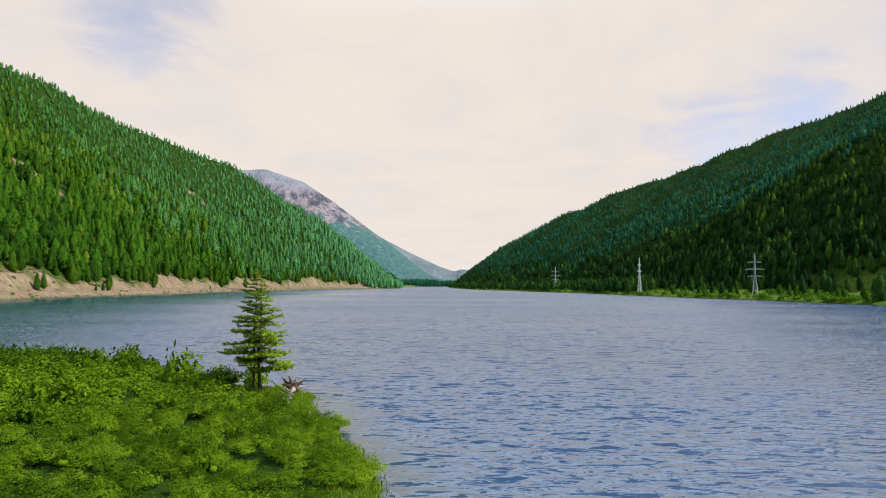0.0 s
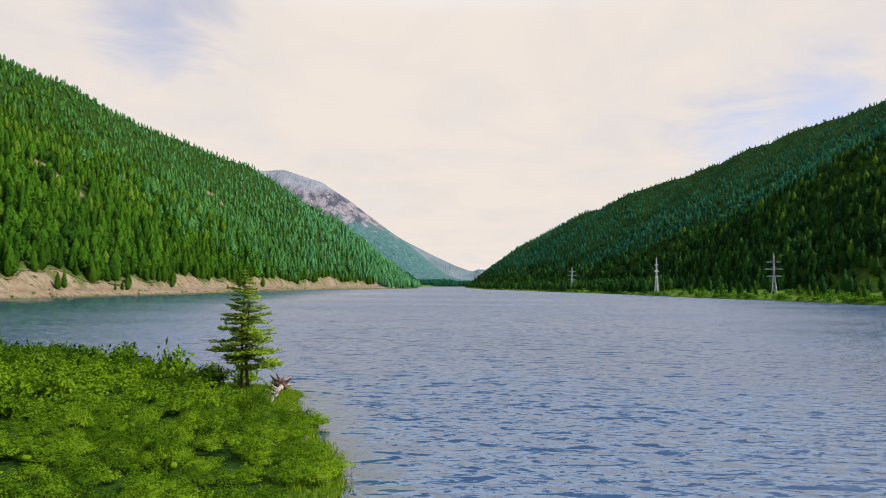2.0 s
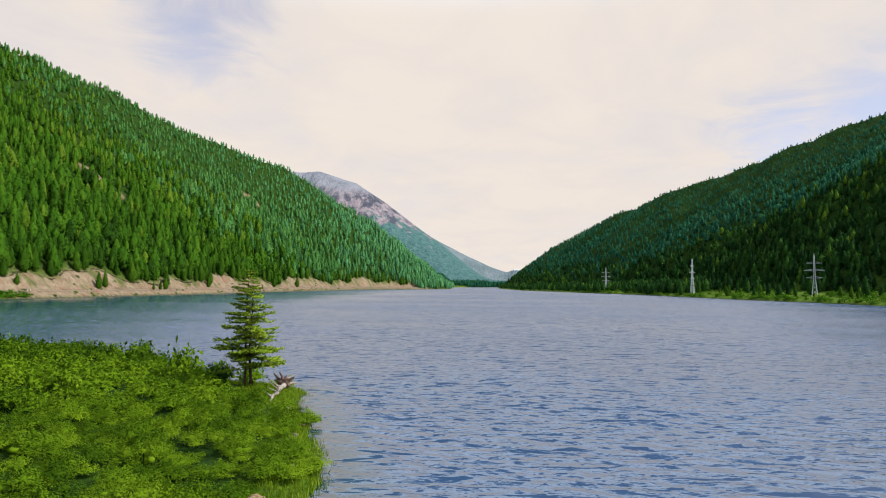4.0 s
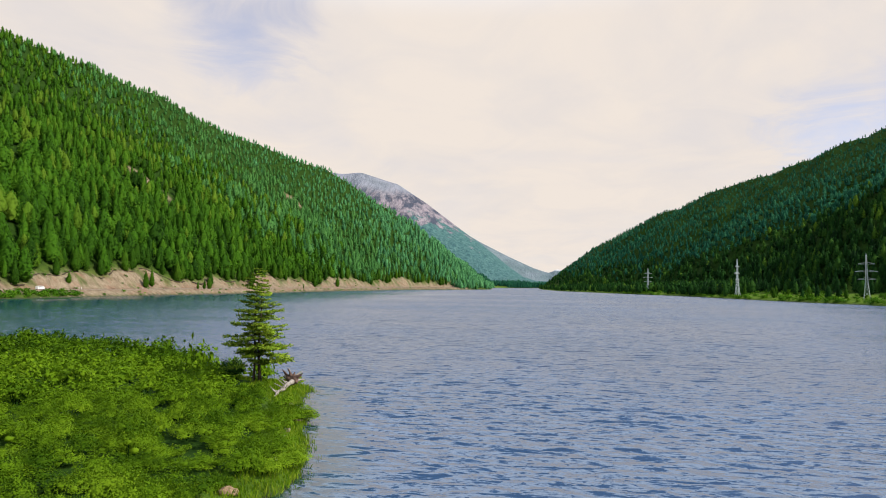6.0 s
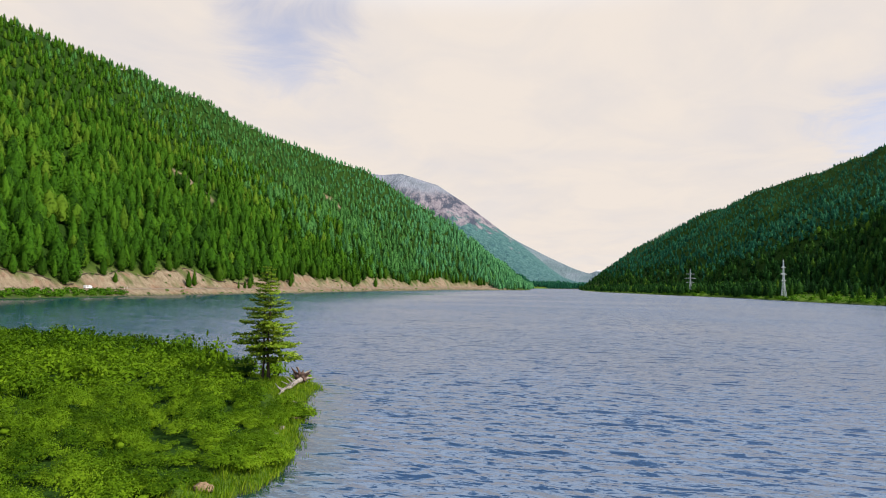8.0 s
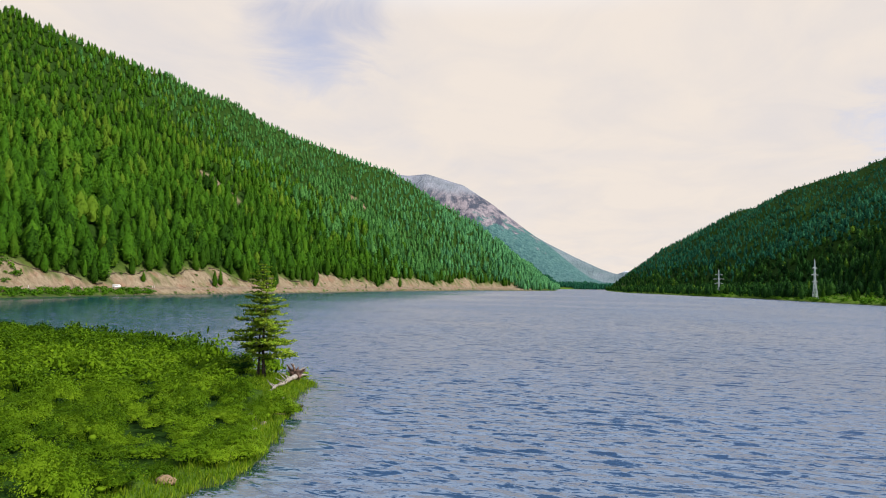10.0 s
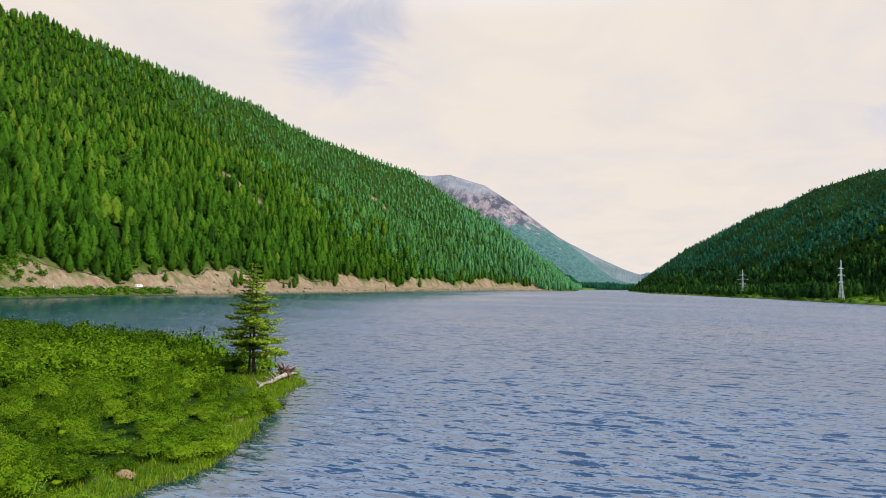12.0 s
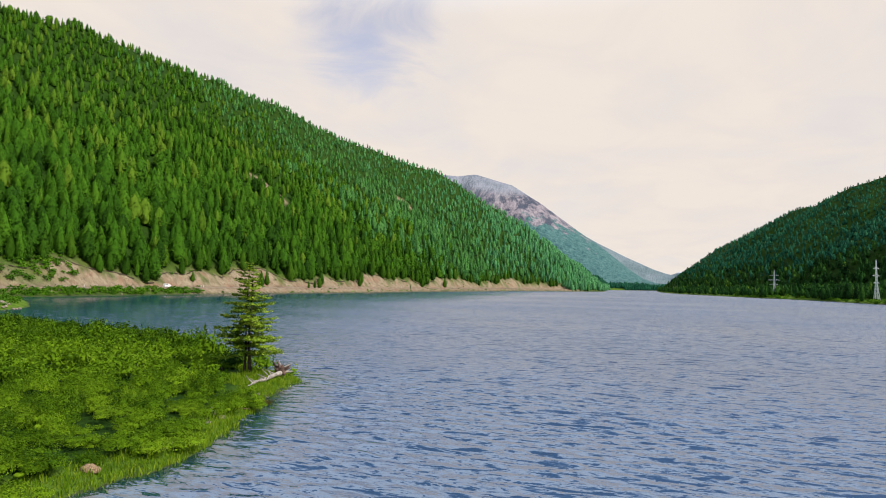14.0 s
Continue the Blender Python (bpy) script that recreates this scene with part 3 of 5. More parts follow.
def build_water():
    """One sheet: real wind waves where the camera passes, flat and rippled by its material further out."""
    g = np.random.default_rng(12)
    az = np.radians(np.concatenate([np.linspace(-180, -62, 30, endpoint=False), np.linspace(-62, 42, 360), np.linspace(42, 180, 36)[1:]]))
    r = [0.2, 6, 12, 17]
    while r[-1] < 125:
        r.append(r[-1] + max(0.24, r[-1] ** 2 / 13000))
    r = np.array(r + list(np.geomspace(130, 4880, 50)))
    A, R = np.meshgrid(az, r, indexing="ij")
    x, y = R * np.sin(A), R * np.cos(A)
    z = np.zeros_like(x)
    gap = np.maximum(0.24, R ** 2 / 13000)
    for k in range(64):
        ln = 0.55 * (2.1 / 0.55) ** (k / 63)
        a = g.normal(0.1, 0.42)
        kx, ky = math.sin(a) * 6.283 / ln, math.cos(a) * 6.283 / ln
        z += 0.0052 * ln ** 0.6 * (1 - step(0.22, 0.42, gap / ln)) * np.sin(kx * x + ky * y + g.uniform(0, 6.283) + 0.7 * np.sin(0.23 * x + 0.17 * y + k))
    z = z + 1.5 * (z * z - 0.003)
    patch = 0.8 + 0.35 * waves(x, y, 38, 60.0, 2)
    fade = (1 - step(60, 125, R)) * step(-62, -57, np.degrees(A)) * (1 - step(37, 42, np.degrees(A))) * step(12, 19, R)
    calm = np.clip(0.3 + 0.7 * step(0.5, 6, -inside(x, y, HEADLAND)), 0.1, 1)
    z = z * patch * fade * calm
    off = -inside(x, y, HEADLAND)
    shelter = 1 - 0.6 * (1 - step(50, 230, x - lerp(y, SHORE_L))) * (1 - step(450, 900, y))
    n, m = A.shape
    i, j = np.meshgrid(np.arange(n - 1), np.arange(m - 1), indexing="ij")
    a = i * m + j
    quads = np.stack([a, a + 1, a + m + 1, a + m], -1).reshape(-1, 4)[:, ::-1]
    # the second attribute falls near land, where dark reflections are painted in
    tagged(mesh_quads("water", np.stack([x, y, z], -1).reshape(-1, 3), quads, [WATER], {"open_water": (shelter * (0.5 + 0.5 * step(0.5, 8, off))).ravel(), "clear_of_reflection": (shelter * (0.25 + 0.75 * step(0.0, 5, off))).ravel()}, smooth=True), "wind-rippled blue lake water", "lake", kind="structure")


def build_road():
    ys = np.arange(-60, 1130, 6.0)
    xs = lerp(ys, SHORE_L)
    rows = []
    for off, z in ((9.0, 0.05), (9.3, 0.16), (15.7, 0.16), (16.0, 0.05)):
        rows.append(np.stack([xs - off, ys, np.full(len(ys), ROAD_Z + z)], -1))
    v = np.stack(rows, 1)
    i, j = np.meshgrid(np.arange(len(ys) - 1), np.arange(3), indexing="ij")
    a = i * 4 + j
    quads = np.stack([a, a + 4, a + 5, a + 1], -1).reshape(-1, 4)[:, ::-1]
    tagged(mesh_quads("road", v.reshape(-1, 3), quads, [ROADWAY]), "dusty unpaved shore road below the cut bank", "road", kind="structure")


build_ground()
build_water()
build_road()

# ---- forest ----
rng = np.random.default_rng(7)


def conifer(seed, sprays, blunt=0.5, wide=0.2, tiers=9, rings=6, sides=7):
    """A conifer of height 1: needle sprays laid in tiers over a tapering, uneven crown.

    Returns corners, faces, the part of each face (0 needles, 1 trunk, 2 core coloured for shade) and the crown's
    normals."""
    g = np.random.default_rng(seed)
    v, q, part, nrm = [], [], [], []
    lean = g.normal(0, 0.02, 2)
    bulge = g.uniform(0, 6.28, 3)

    def girth(s, a):
        body = (1 - s) ** (0.95 - 0.45 * blunt) * (0.55 + 0.45 * min(1.0, s * 3.5 + 0.1))
        lobes = 1 + 0.16 * math.sin(2 * a + bulge[0] + 5 * s) + 0.10 * math.sin(3 * a + bulge[1] - 9 * s)
        return wide * (body * lobes + 0.03)

    def prism(r0, r1, z0, z1, kind):
        b = len(v)
        for r, z in ((r0, z0), (r1, z1)):
            for k in range(4):
                c, d = math.cos(k * 1.57), math.sin(k * 1.57)
                v.append((r * c + lean[0] * z, r * d + lean[1] * z, z))
                nrm.append((c, d, 0.1))
        for k in range(4):
            q.append((b + k, b + (k + 1) % 4, b + 4 + (k + 1) % 4, b + 4 + k))
            part.append(kind)

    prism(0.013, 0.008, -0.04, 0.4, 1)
    # dark stub low in the crown, coloured as the shade there
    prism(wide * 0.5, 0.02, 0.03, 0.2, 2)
    # the closed body of the crown, stepped by its tiers of boughs
    b = len(v)
    for i in range(rings):
        s = i / (rings - 1)
        for k in range(sides):
            a = 6.2832 * (k + 0.5 * (i % 2)) / sides + g.normal(0, 0.12)
            r = max(girth(s, a) * g.uniform(0.50, 0.92), 0.012)
            z = 0.08 + 0.88 * s + g.normal(0, 0.35 / rings / 2)
            v.append((r * math.cos(a) + lean[0] * z, r * math.sin(a) + lean[1] * z, z))
            n = Vector((math.cos(a), math.sin(a), 0.12 + 0.75 * s ** 1.5)).normalized()
            nrm.append(tuple(n))
    for i in range(rings - 1):
        for k in range(sides):
            q.append((b + i * sides + k, b + i * sides + (k + 1) % sides, b + (i + 1) * sides + (k + 1) % sides, b + (i + 1) * sides + k))
            part.append(0)
    patch = 0.56 * (wide * 2.2 / sprays) ** 0.5
    for k in range(sprays):
        s = 1 - ((k + 0.5) / sprays) ** 0.72
        a = k * 2.39996 + g.normal(0, 0.3)
        # boughs gather in tiers: each one's tip stands out and its underside falls back
        up = (s * tiers + 0.5 * math.sin(a + bulge[2])) % 1.0
        r = girth(s, a) * (1.12 - 0.38 * up) * g.uniform(0.84, 1.12)
        z = 0.08 + 0.91 * s
        out = Vector((math.cos(a), math.sin(a), 0))
        face = (out + Vector((0, 0, 0.65 - 0.25 * up)) + Vector(g.normal(0, 0.28, 3))).normalized()
        way = (out * 0.7 - Vector((0, 0, 0.7)) + Vector(g.normal(0, 0.35, 3)))
        side = face.cross(way).normalized()
        way = side.cross(face).normalized()
        ln = patch * g.uniform(0.75, 1.4) * (0.75 + 0.5 * (1 - s))
        w = ln * g.uniform(0.55, 0.9)
        c = Vector((r * out.x + lean[0] * z, r * out.y + lean[1] * z, z))
        n = (out * 0.7 + Vector((0, 0, 0.20 + 0.5 * s - 0.55 * up)) + face * 0.6 + Vector(g.normal(0, 0.22, 3))).normalized()
        b = len(v)
        v.extend((tuple(c - way * ln), tuple(c + side * w + way * ln * 0.15), tuple(c + way * ln), tuple(c - side * w + way * ln * 0.15)))
        nrm.extend([tuple(n)] * 4)
        q.append((b, b + 1, b + 2, b + 3))
        part.append(0)
    # the leader at the tip
    b = len(v)
    v.extend(((lean[0] - 0.012, lean[1], 0.93), (lean[0], lean[1] - 0.012, 0.96), (lean[0] + 0.012, lean[1], 0.93), (lean[0], lean[1], 1.03)))
    nrm.extend([(0, -0.7, 0.7)] * 4)
    q.append((b, b + 1, b + 2, b + 3))
    part.append(0)
    return np.array(v), np.array(q), np.array(part), np.array(nrm)


def kinds(sprays, base, rings, sides):
    """Eight crowns: slender spires to broad, blunt ones."""
    return [conifer(base + k, sprays, (0.7, 1.1, 0.95, 1.35)[k % 4], (0.15, 0.19, 0.17, 0.21)[k % 4], (10, 7, 9, 6)[k % 4], rings, sides) for k in range(8)]


EDGE_KINDS, NEAR_KINDS, MID_KINDS, FAR_KINDS = kinds(230, 150, 8, 8), kinds(96, 100, 6, 7), kinds(34, 200, 5, 5), kinds(9, 300, 4, 4)


def join_trees(name, place, high, tint, templates, needles):
    """Many trees in one mesh."""
    V, Q, I, T, N, base = [], [], [], [], [], 0
    which = rng.integers(0, len(templates), len(place))
    for k, (tv, tq, tp, tn) in enumerate(templates):
        sel = np.where(which == k)[0]
        if not len(sel):
            continue
        a = rng.uniform(0, 6.283, len(sel))
        c, s, h = np.cos(a), np.sin(a), high[sel]
        fat = h * rng.uniform(1.15, 1.75, len(sel))
        x = (tv[None, :, 0] * c[:, None] - tv[None, :, 1] * s[:, None]) * fat[:, None] + place[sel, 0:1]
        y = (tv[None, :, 0] * s[:, None] + tv[None, :, 1] * c[:, None]) * fat[:, None] + place[sel, 1:2]
        z = tv[None, :, 2] * h[:, None] + place[sel, 2:3]
        V.append(np.stack([x, y, z], -1).reshape(-1, 3))
        nx = tn[None, :, 0] * c[:, None] - tn[None, :, 1] * s[:, None]
        ny = tn[None, :, 0] * s[:, None] + tn[None, :, 1] * c[:, None]
        N.append(np.stack([nx, ny, np.broadcast_to(tn[None, :, 2], nx.shape)], -1).reshape(-1, 3))
        Q.append((tq[None] + (np.arange(len(sel)) * len(tv))[:, None, None] + base).reshape(-1, 4))
        I.append(np.tile(tp, len(sel)))
        T.append(np.repeat(tint[sel], len(tv)))
        base += len(sel) * len(tv)
    # far trees in the haze colour also lose the dark core
    return mesh_quads(name, np.concatenate(V), np.concatenate(Q), [needles, BARK, needles if needles == CONIFER_HAZED else INNER], {"tint": np.concatenate(T)}, np.concatenate(I), normals=np.concatenate(N))


def scatter(y0, y1, d0, d1, gap, side):
    """Jittered places on a slope: d metres inland of the shore."""
    ys, ds = np.meshgrid(np.arange(y0, y1, gap), np.arange(d0, d1, gap), indexing="ij")
    ys, ds = ys.ravel() + rng.uniform(-0.5, 0.5, ys.size) * gap, ds.ravel() + rng.uniform(-0.5, 0.5, ds.size) * gap
    xs = lerp(ys, SHORE_L) - ds if side < 0 else lerp(ys, SHORE_R) + ds
    return xs, ys, ds


def in_view(x, y):
    a = np.degrees(np.arctan2(x - 10, y - 2))
    return (a > -60) & (a < 40)


def forest_left():
    out = []
    for y0, y1, gap in ((150, 700, 6.3), (700, 1250, 6.9), (1250, 1950, 9.4)):
        x, y, d = scatter(y0, y1, 22, 420, gap, -1)
        cap = lerp(y, RIDGE_L)
        m = {}
        z = ground_z(x, y, m)
        slope = ROAD_Z + 10 + left_rise(d - 32)
        edge = 22 + bank_top(y) * 1.15 - 6 * step(0.2, 0.8, waves(x, y, 40, 20.0, 2))
        keep = (slope < cap + 38) & in_view(x, y) & (d > np.where(y < 1150, edge, 3)) & (m["scree"] < 0.7)
        keep &= rng.uniform(0, 1, len(x)) > 0.05 + 0.15 * step(0.3, 0.9, waves(x, y, 90, 21.0))
        # the slips keep the slope below them bare
        keep &= (np.hypot((x + 346) * 0.6, y - 560) > 12) & (np.hypot((x + 350) * 0.7, y - 922) > 11)
        out.append((x[keep], y[keep], z[keep]))
    x, y, d = scatter(1130, 2700, 3, 40, 7, -1)
    z = ground_z(x, y)
    keep = (z > 0.4) & (z < 40) & (y < 1900)
    out.append((x[keep], y[keep], z[keep]))
    # flat wooded land beyond the lake's end
    x, y = [c.ravel() + rng.uniform(-4, 4, c.size) for c in np.meshgrid(np.arange(-170, 140, 8.5), np.arange(1960, 2240, 8.5))]
    m = {}
    z = ground_z(x, y, m)
    keep = (z > 0.3) & (z < 45) & (m["meadow"] < 0.4) & (rng.uniform(0, 1, len(x)) > 0.1)
    out.append((x[keep], y[keep], z[keep]))
    return [np.concatenate(c) for c in zip(*out)]


def forest_right():
    out = []
    for y0, y1, gap in ((150, 700, 4.8), (700, 1250, 6.0), (1250, 2700, 9.4)):
        x, y, d = scatter(y0, y1, 6, 480, gap, 1)
        z = ground_z(x, y)
        slope = 7 + right_rise(d - right_foot(y), y)
        open_land = right_open(x, y, d)
        keep = (slope < lerp(y, RIDGE_R) + 43) & in_view(x, y) & (z > 0.6)
        keep &= rng.uniform(0, 1, len(x)) > 0.05 + 0.89 * open_land + 0.25 * step(0.2, 0.8, waves(x, y, 100, 23.0))
        for px, py in TOWERS:
            along = np.hypot(x - px * 0.955, y - py * 0.955)
            keep &= along > 25
        out.append((x[keep], y[keep], z[keep]))
    return [np.concatenate(c) for c in zip(*out)]


TOWERS = [(211, 435), (175, 573), (136, 778)]


def plant(x, y, z, side):
    """Splits the places by distance and joins each share."""
    dist = np.hypot(x - 10, y)
    high = 18.0 * (0.94 + (rng.uniform(0.62, 1.25, len(x)) - 0.94) * (1 - 0.5 * step(80, 200, z))) * (0.92 + 0.12 * waves(x, y, 60, 30.0, 2))
    high *= 1 - 0.44 * step(60, 200, z)
    high *= 1 - 0.22 * step(650, 1000, dist)
    if side > 0:
        high *= 0.52 + 0.14 * (1 - step(20, 60, z))
    tint = np.clip(0.40 + 0.24 * step(15, 110, z) + 0.26 * waves(x, y, 60, 31.0, 2) + rng.normal(0, 0.24, len(x)), 0, 1)
    place = np.stack([x, y, z - 0.2], -1)
    # the needle colours change over tree by tree
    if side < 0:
        # with distance the needles turn paler and bluer in place of haze
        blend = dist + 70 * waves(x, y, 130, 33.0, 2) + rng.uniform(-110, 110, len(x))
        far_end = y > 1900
        stands = ((CONIFER_L, (blend < 830) & ~far_end), (CONIFER_HALF_HAZED, (blend >= 830) & (blend < 1090) & ~far_end), (CONIFER_HAZED, (blend >= 1090) & ~far_end), (CONIFER_R, far_end))
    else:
        # below the spur top darker needles for shade, above it bluer for haze
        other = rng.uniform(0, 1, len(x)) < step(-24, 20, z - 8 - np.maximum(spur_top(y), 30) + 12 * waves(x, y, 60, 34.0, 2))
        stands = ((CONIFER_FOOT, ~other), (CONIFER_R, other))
    for needles, stand in stands:
        for near, far, templates in ((0, 500, EDGE_KINDS), (500, 720, NEAR_KINDS), (720, 1300, MID_KINDS), (1300, 9000, FAR_KINDS)):
            sel = stand & (dist >= near) & (dist < far)
            if side > 0 and far <= 720:
                templates = NEAR_KINDS if far == 500 else MID_KINDS
            elif side > 0 and far == 1300:
                templates = FAR_KINDS
            if sel.sum() < 8:
                continue
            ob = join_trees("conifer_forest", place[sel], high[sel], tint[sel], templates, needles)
            tagged(ob, "dense bright green larch and pine forest on the steep slope" if side < 0 else "conifer forest on the shaded slope, shade and haze mixed into its needle colours", "forest", kind="stuff")


plant(*forest_left(), -1)
plant(*forest_right(), 1)
# ---- helpers for things ----
def thing(name, place, label, category, group="", turn=0.0, size=1.0):
    ob = tagged(new(name), label, category, group)
    ob.matrix_world = pose(*place, 0, 0, turn) @ Matrix.Scale(size, 4)
    return ob


def part(name, bm, material, parent, label=""):
    """One bmesh as one mesh object under a thing or a part."""
    me = bpy.data.meshes.new(name)
    bm.to_mesh(me)
    bm.free()
    for m in (material if isinstance(material, (list, tuple)) else [material]):
        me.materials.append(m)
    ob = new(name, me)
    ob.parent = parent
    return tagged(ob, label)


def quads_part(name, v, q, material, parent, label="", smooth=False, normals=None):
    return tagged(mesh_quads(name, np.array(v), np.array(q), [material], parent=parent, smooth=smooth, normals=normals), label)


def height_at(x, y):
    return float(ground_z(np.array([float(x)]), np.array([float(y)]))[0])


def tube(v, q, points, radii, sides=5):
    """Adds a tapering tube along points to lists of corners and quads."""
    b = len(v)
    for i, (p, r) in enumerate(zip(points, radii)):
        a = Vector(points[max(i - 1, 0)])
        c = Vector(points[min(i + 1, len(points) - 1)])
        way = (c - a).normalized()
        side = way.orthogonal().normalized() if abs(way.z) > 0.9 else way.cross(Vector((0, 0, 1))).normalized()
        up = side.cross(way)
        for k in range(sides):
            t = 2 * math.pi * k / sides
            v.append(tuple(Vector(p) + (side * math.cos(t) + up * math.sin(t)) * r))
    for i in range(len(points) - 1):
        for k in range(sides):
            q.append((b + i * sides + k, b + i * sides + (k + 1) % sides, b + (i + 1) * sides + (k + 1) % sides, b + (i + 1) * sides + k))


def kite(v, q, root, way, side, ln, w, sag=0.0):
    b = len(v)
    root, way, side = Vector(root), Vector(way), Vector(side)
    mid = root + way * ln * 0.5
    v.append(tuple(root))
    v.append(tuple(mid + side * w))
    v.append(tuple(root + way * ln - Vector((0, 0, sag))))
    v.append(tuple(mid - side * w))
    q.append((b, b + 1, b + 2, b + 3))


# ---- the lone double-stemmed tree on the headland ----
def lone_tree():
    g = random.Random(5)
    x, y = -15.9, 55.3
    z = height_at(x, y) - 0.05
    tree = thing("larch_tree", (x, y, z), "lone double-stemmed young larch with tiered branches on the headland tip", "tree")
    stems = (((-0.30, 0.05), (-0.10, 0.0), 10.0, 0.10, 0.48), ((0.16, -0.05), (0.32, 0.05), 9.3, 0.14, 0.52))
    for n, ((bx, by), (tx, ty), high, r0, share) in enumerate(stems):
        pts, rad = [], []
        for k in range(13):
            s = k / 12
            pts.append((bx + (tx - bx) * s + 0.05 * math.sin(s * 9 + n * 2) + (0.16 * (1 - s) ** 5 if n else 0), by + (ty - by) * s + 0.05 * math.sin(s * 7 + n), high * s))
            rad.append(r0 * (1 - s) ** 0.8 + 0.012 + (0.07 * (1 - s * 12) if s < 0.08 else 0))
        v, q = [], []
        tube(v, q, pts, rad, 8)
        wood_v, wood_q, leaf_v, leaf_q = v, q, [], []
        whorls = 15
        leaf_n = []
        for w in range(whorls):
            s = 0.20 + 0.79 * (w / (whorls - 1)) ** 0.97
            cz = high * s
            i = min(int(s * 12), 11)
            f = s * 12 - i
            cx = pts[i][0] + (pts[i + 1][0] - pts[i][0]) * f
            cy = pts[i][1] + (pts[i + 1][1] - pts[i][1]) * f
            reach = 2.75 * (1 - s) ** 0.62 * (0.70 + 0.30 * min(1, (s - 0.12) * 6)) + 0.20
            count = 7 if s < 0.8 else 5
            phase = g.uniform(0, 6.28)
            for b in range(count):
                a = phase + b * 2 * math.pi / count + g.gauss(0, 0.22)
                out = Vector((math.cos(a), math.sin(a), 0))
                # the two stems share one crown: boughs that point to the other stem stay short
                inward = out.x * (1 if n == 0 else -1)
                ln = reach * g.uniform(0.5, 1.2) * (0.60 if inward > 0.45 else 1.0)
                zb = cz + g.gauss(0, 0.26)
                rise = 0.22 * (s - 0.30) + g.gauss(0, 0.05)
                line = []
                for k in range(5):
                    u = k / 4
                    line.append((cx + out.x * ln * u, cy + out.y * ln * u, zb + ln * (rise * u - 0.16 * u * u + 0.13 * u ** 4)))
                tube(wood_v, wood_q, line, [0.030 * (1 - 0.75 * k / 4) * (0.5 + 0.5 * ln / 2.5) for k in range(5)], 3)
                side = Vector((-out.y, out.x, 0))
                sprigs = int(4 + ln * 6.5)
                for k in range(sprigs):
                    u = 0.18 + 0.84 * (k + g.random()) / sprigs
                    j = min(int(u * 4), 3)
                    root = Vector(line[j]).lerp(Vector(line[j + 1]), min(u * 4 - j, 1.0))
                    spread = (1.0 if k % 2 else -1.0) * g.uniform(0.3, 1.3)
                    way = (out * g.uniform(0.4, 1.0) + side * spread + Vector((0, 0, g.uniform(-0.05, 0.35)))).normalized()
                    twig = (0.24 + 0.36 * (1 - abs(u - 0.6))) * (0.45 + 0.25 * ln) * g.uniform(0.7, 1.3)
                    across = way.cross(Vector((g.gauss(0, 0.3), g.gauss(0, 0.3), 1))).normalized()
                    first = len(leaf_v)
                    kite(leaf_v, leaf_q, root, way, across, twig, twig * 0.16, 0.02)
                    # a flat tuft of short needle clusters along the twig
                    for m in range(11):
                        at = root + way * twig * g.uniform(0.15, 1.0)
                        w2 = (way * 0.6 + across * g.uniform(-1.3, 1.3) + Vector((0, 0, g.uniform(-0.4, 1.1)))).normalized()
                        s2 = w2.cross(Vector((g.gauss(0, 1), g.gauss(0, 1), g.gauss(0, 1)))).normalized()
                        kite(leaf_v, leaf_q, at, w2, s2, twig * g.uniform(0.28, 0.5), twig * 0.095)
                    for m in range(first, len(leaf_v)):
                        high_up = Vector(leaf_v[m]).z - root.z
                        leaf_n.append(tuple((out * 0.55 + Vector((0, 0, 0.35 + 3.0 * high_up)) + Vector((g.gauss(0, 0.2), g.gauss(0, 0.2), 0))).normalized()))
        quads_part("trunk", wood_v, wood_q, BARK, tree, "slender dark trunk with thin whorled boughs", True)
        quads_part("needles", leaf_v, leaf_q, TREE_NEEDLES, tree, "soft yellow-green needle sprays", normals=leaf_n)


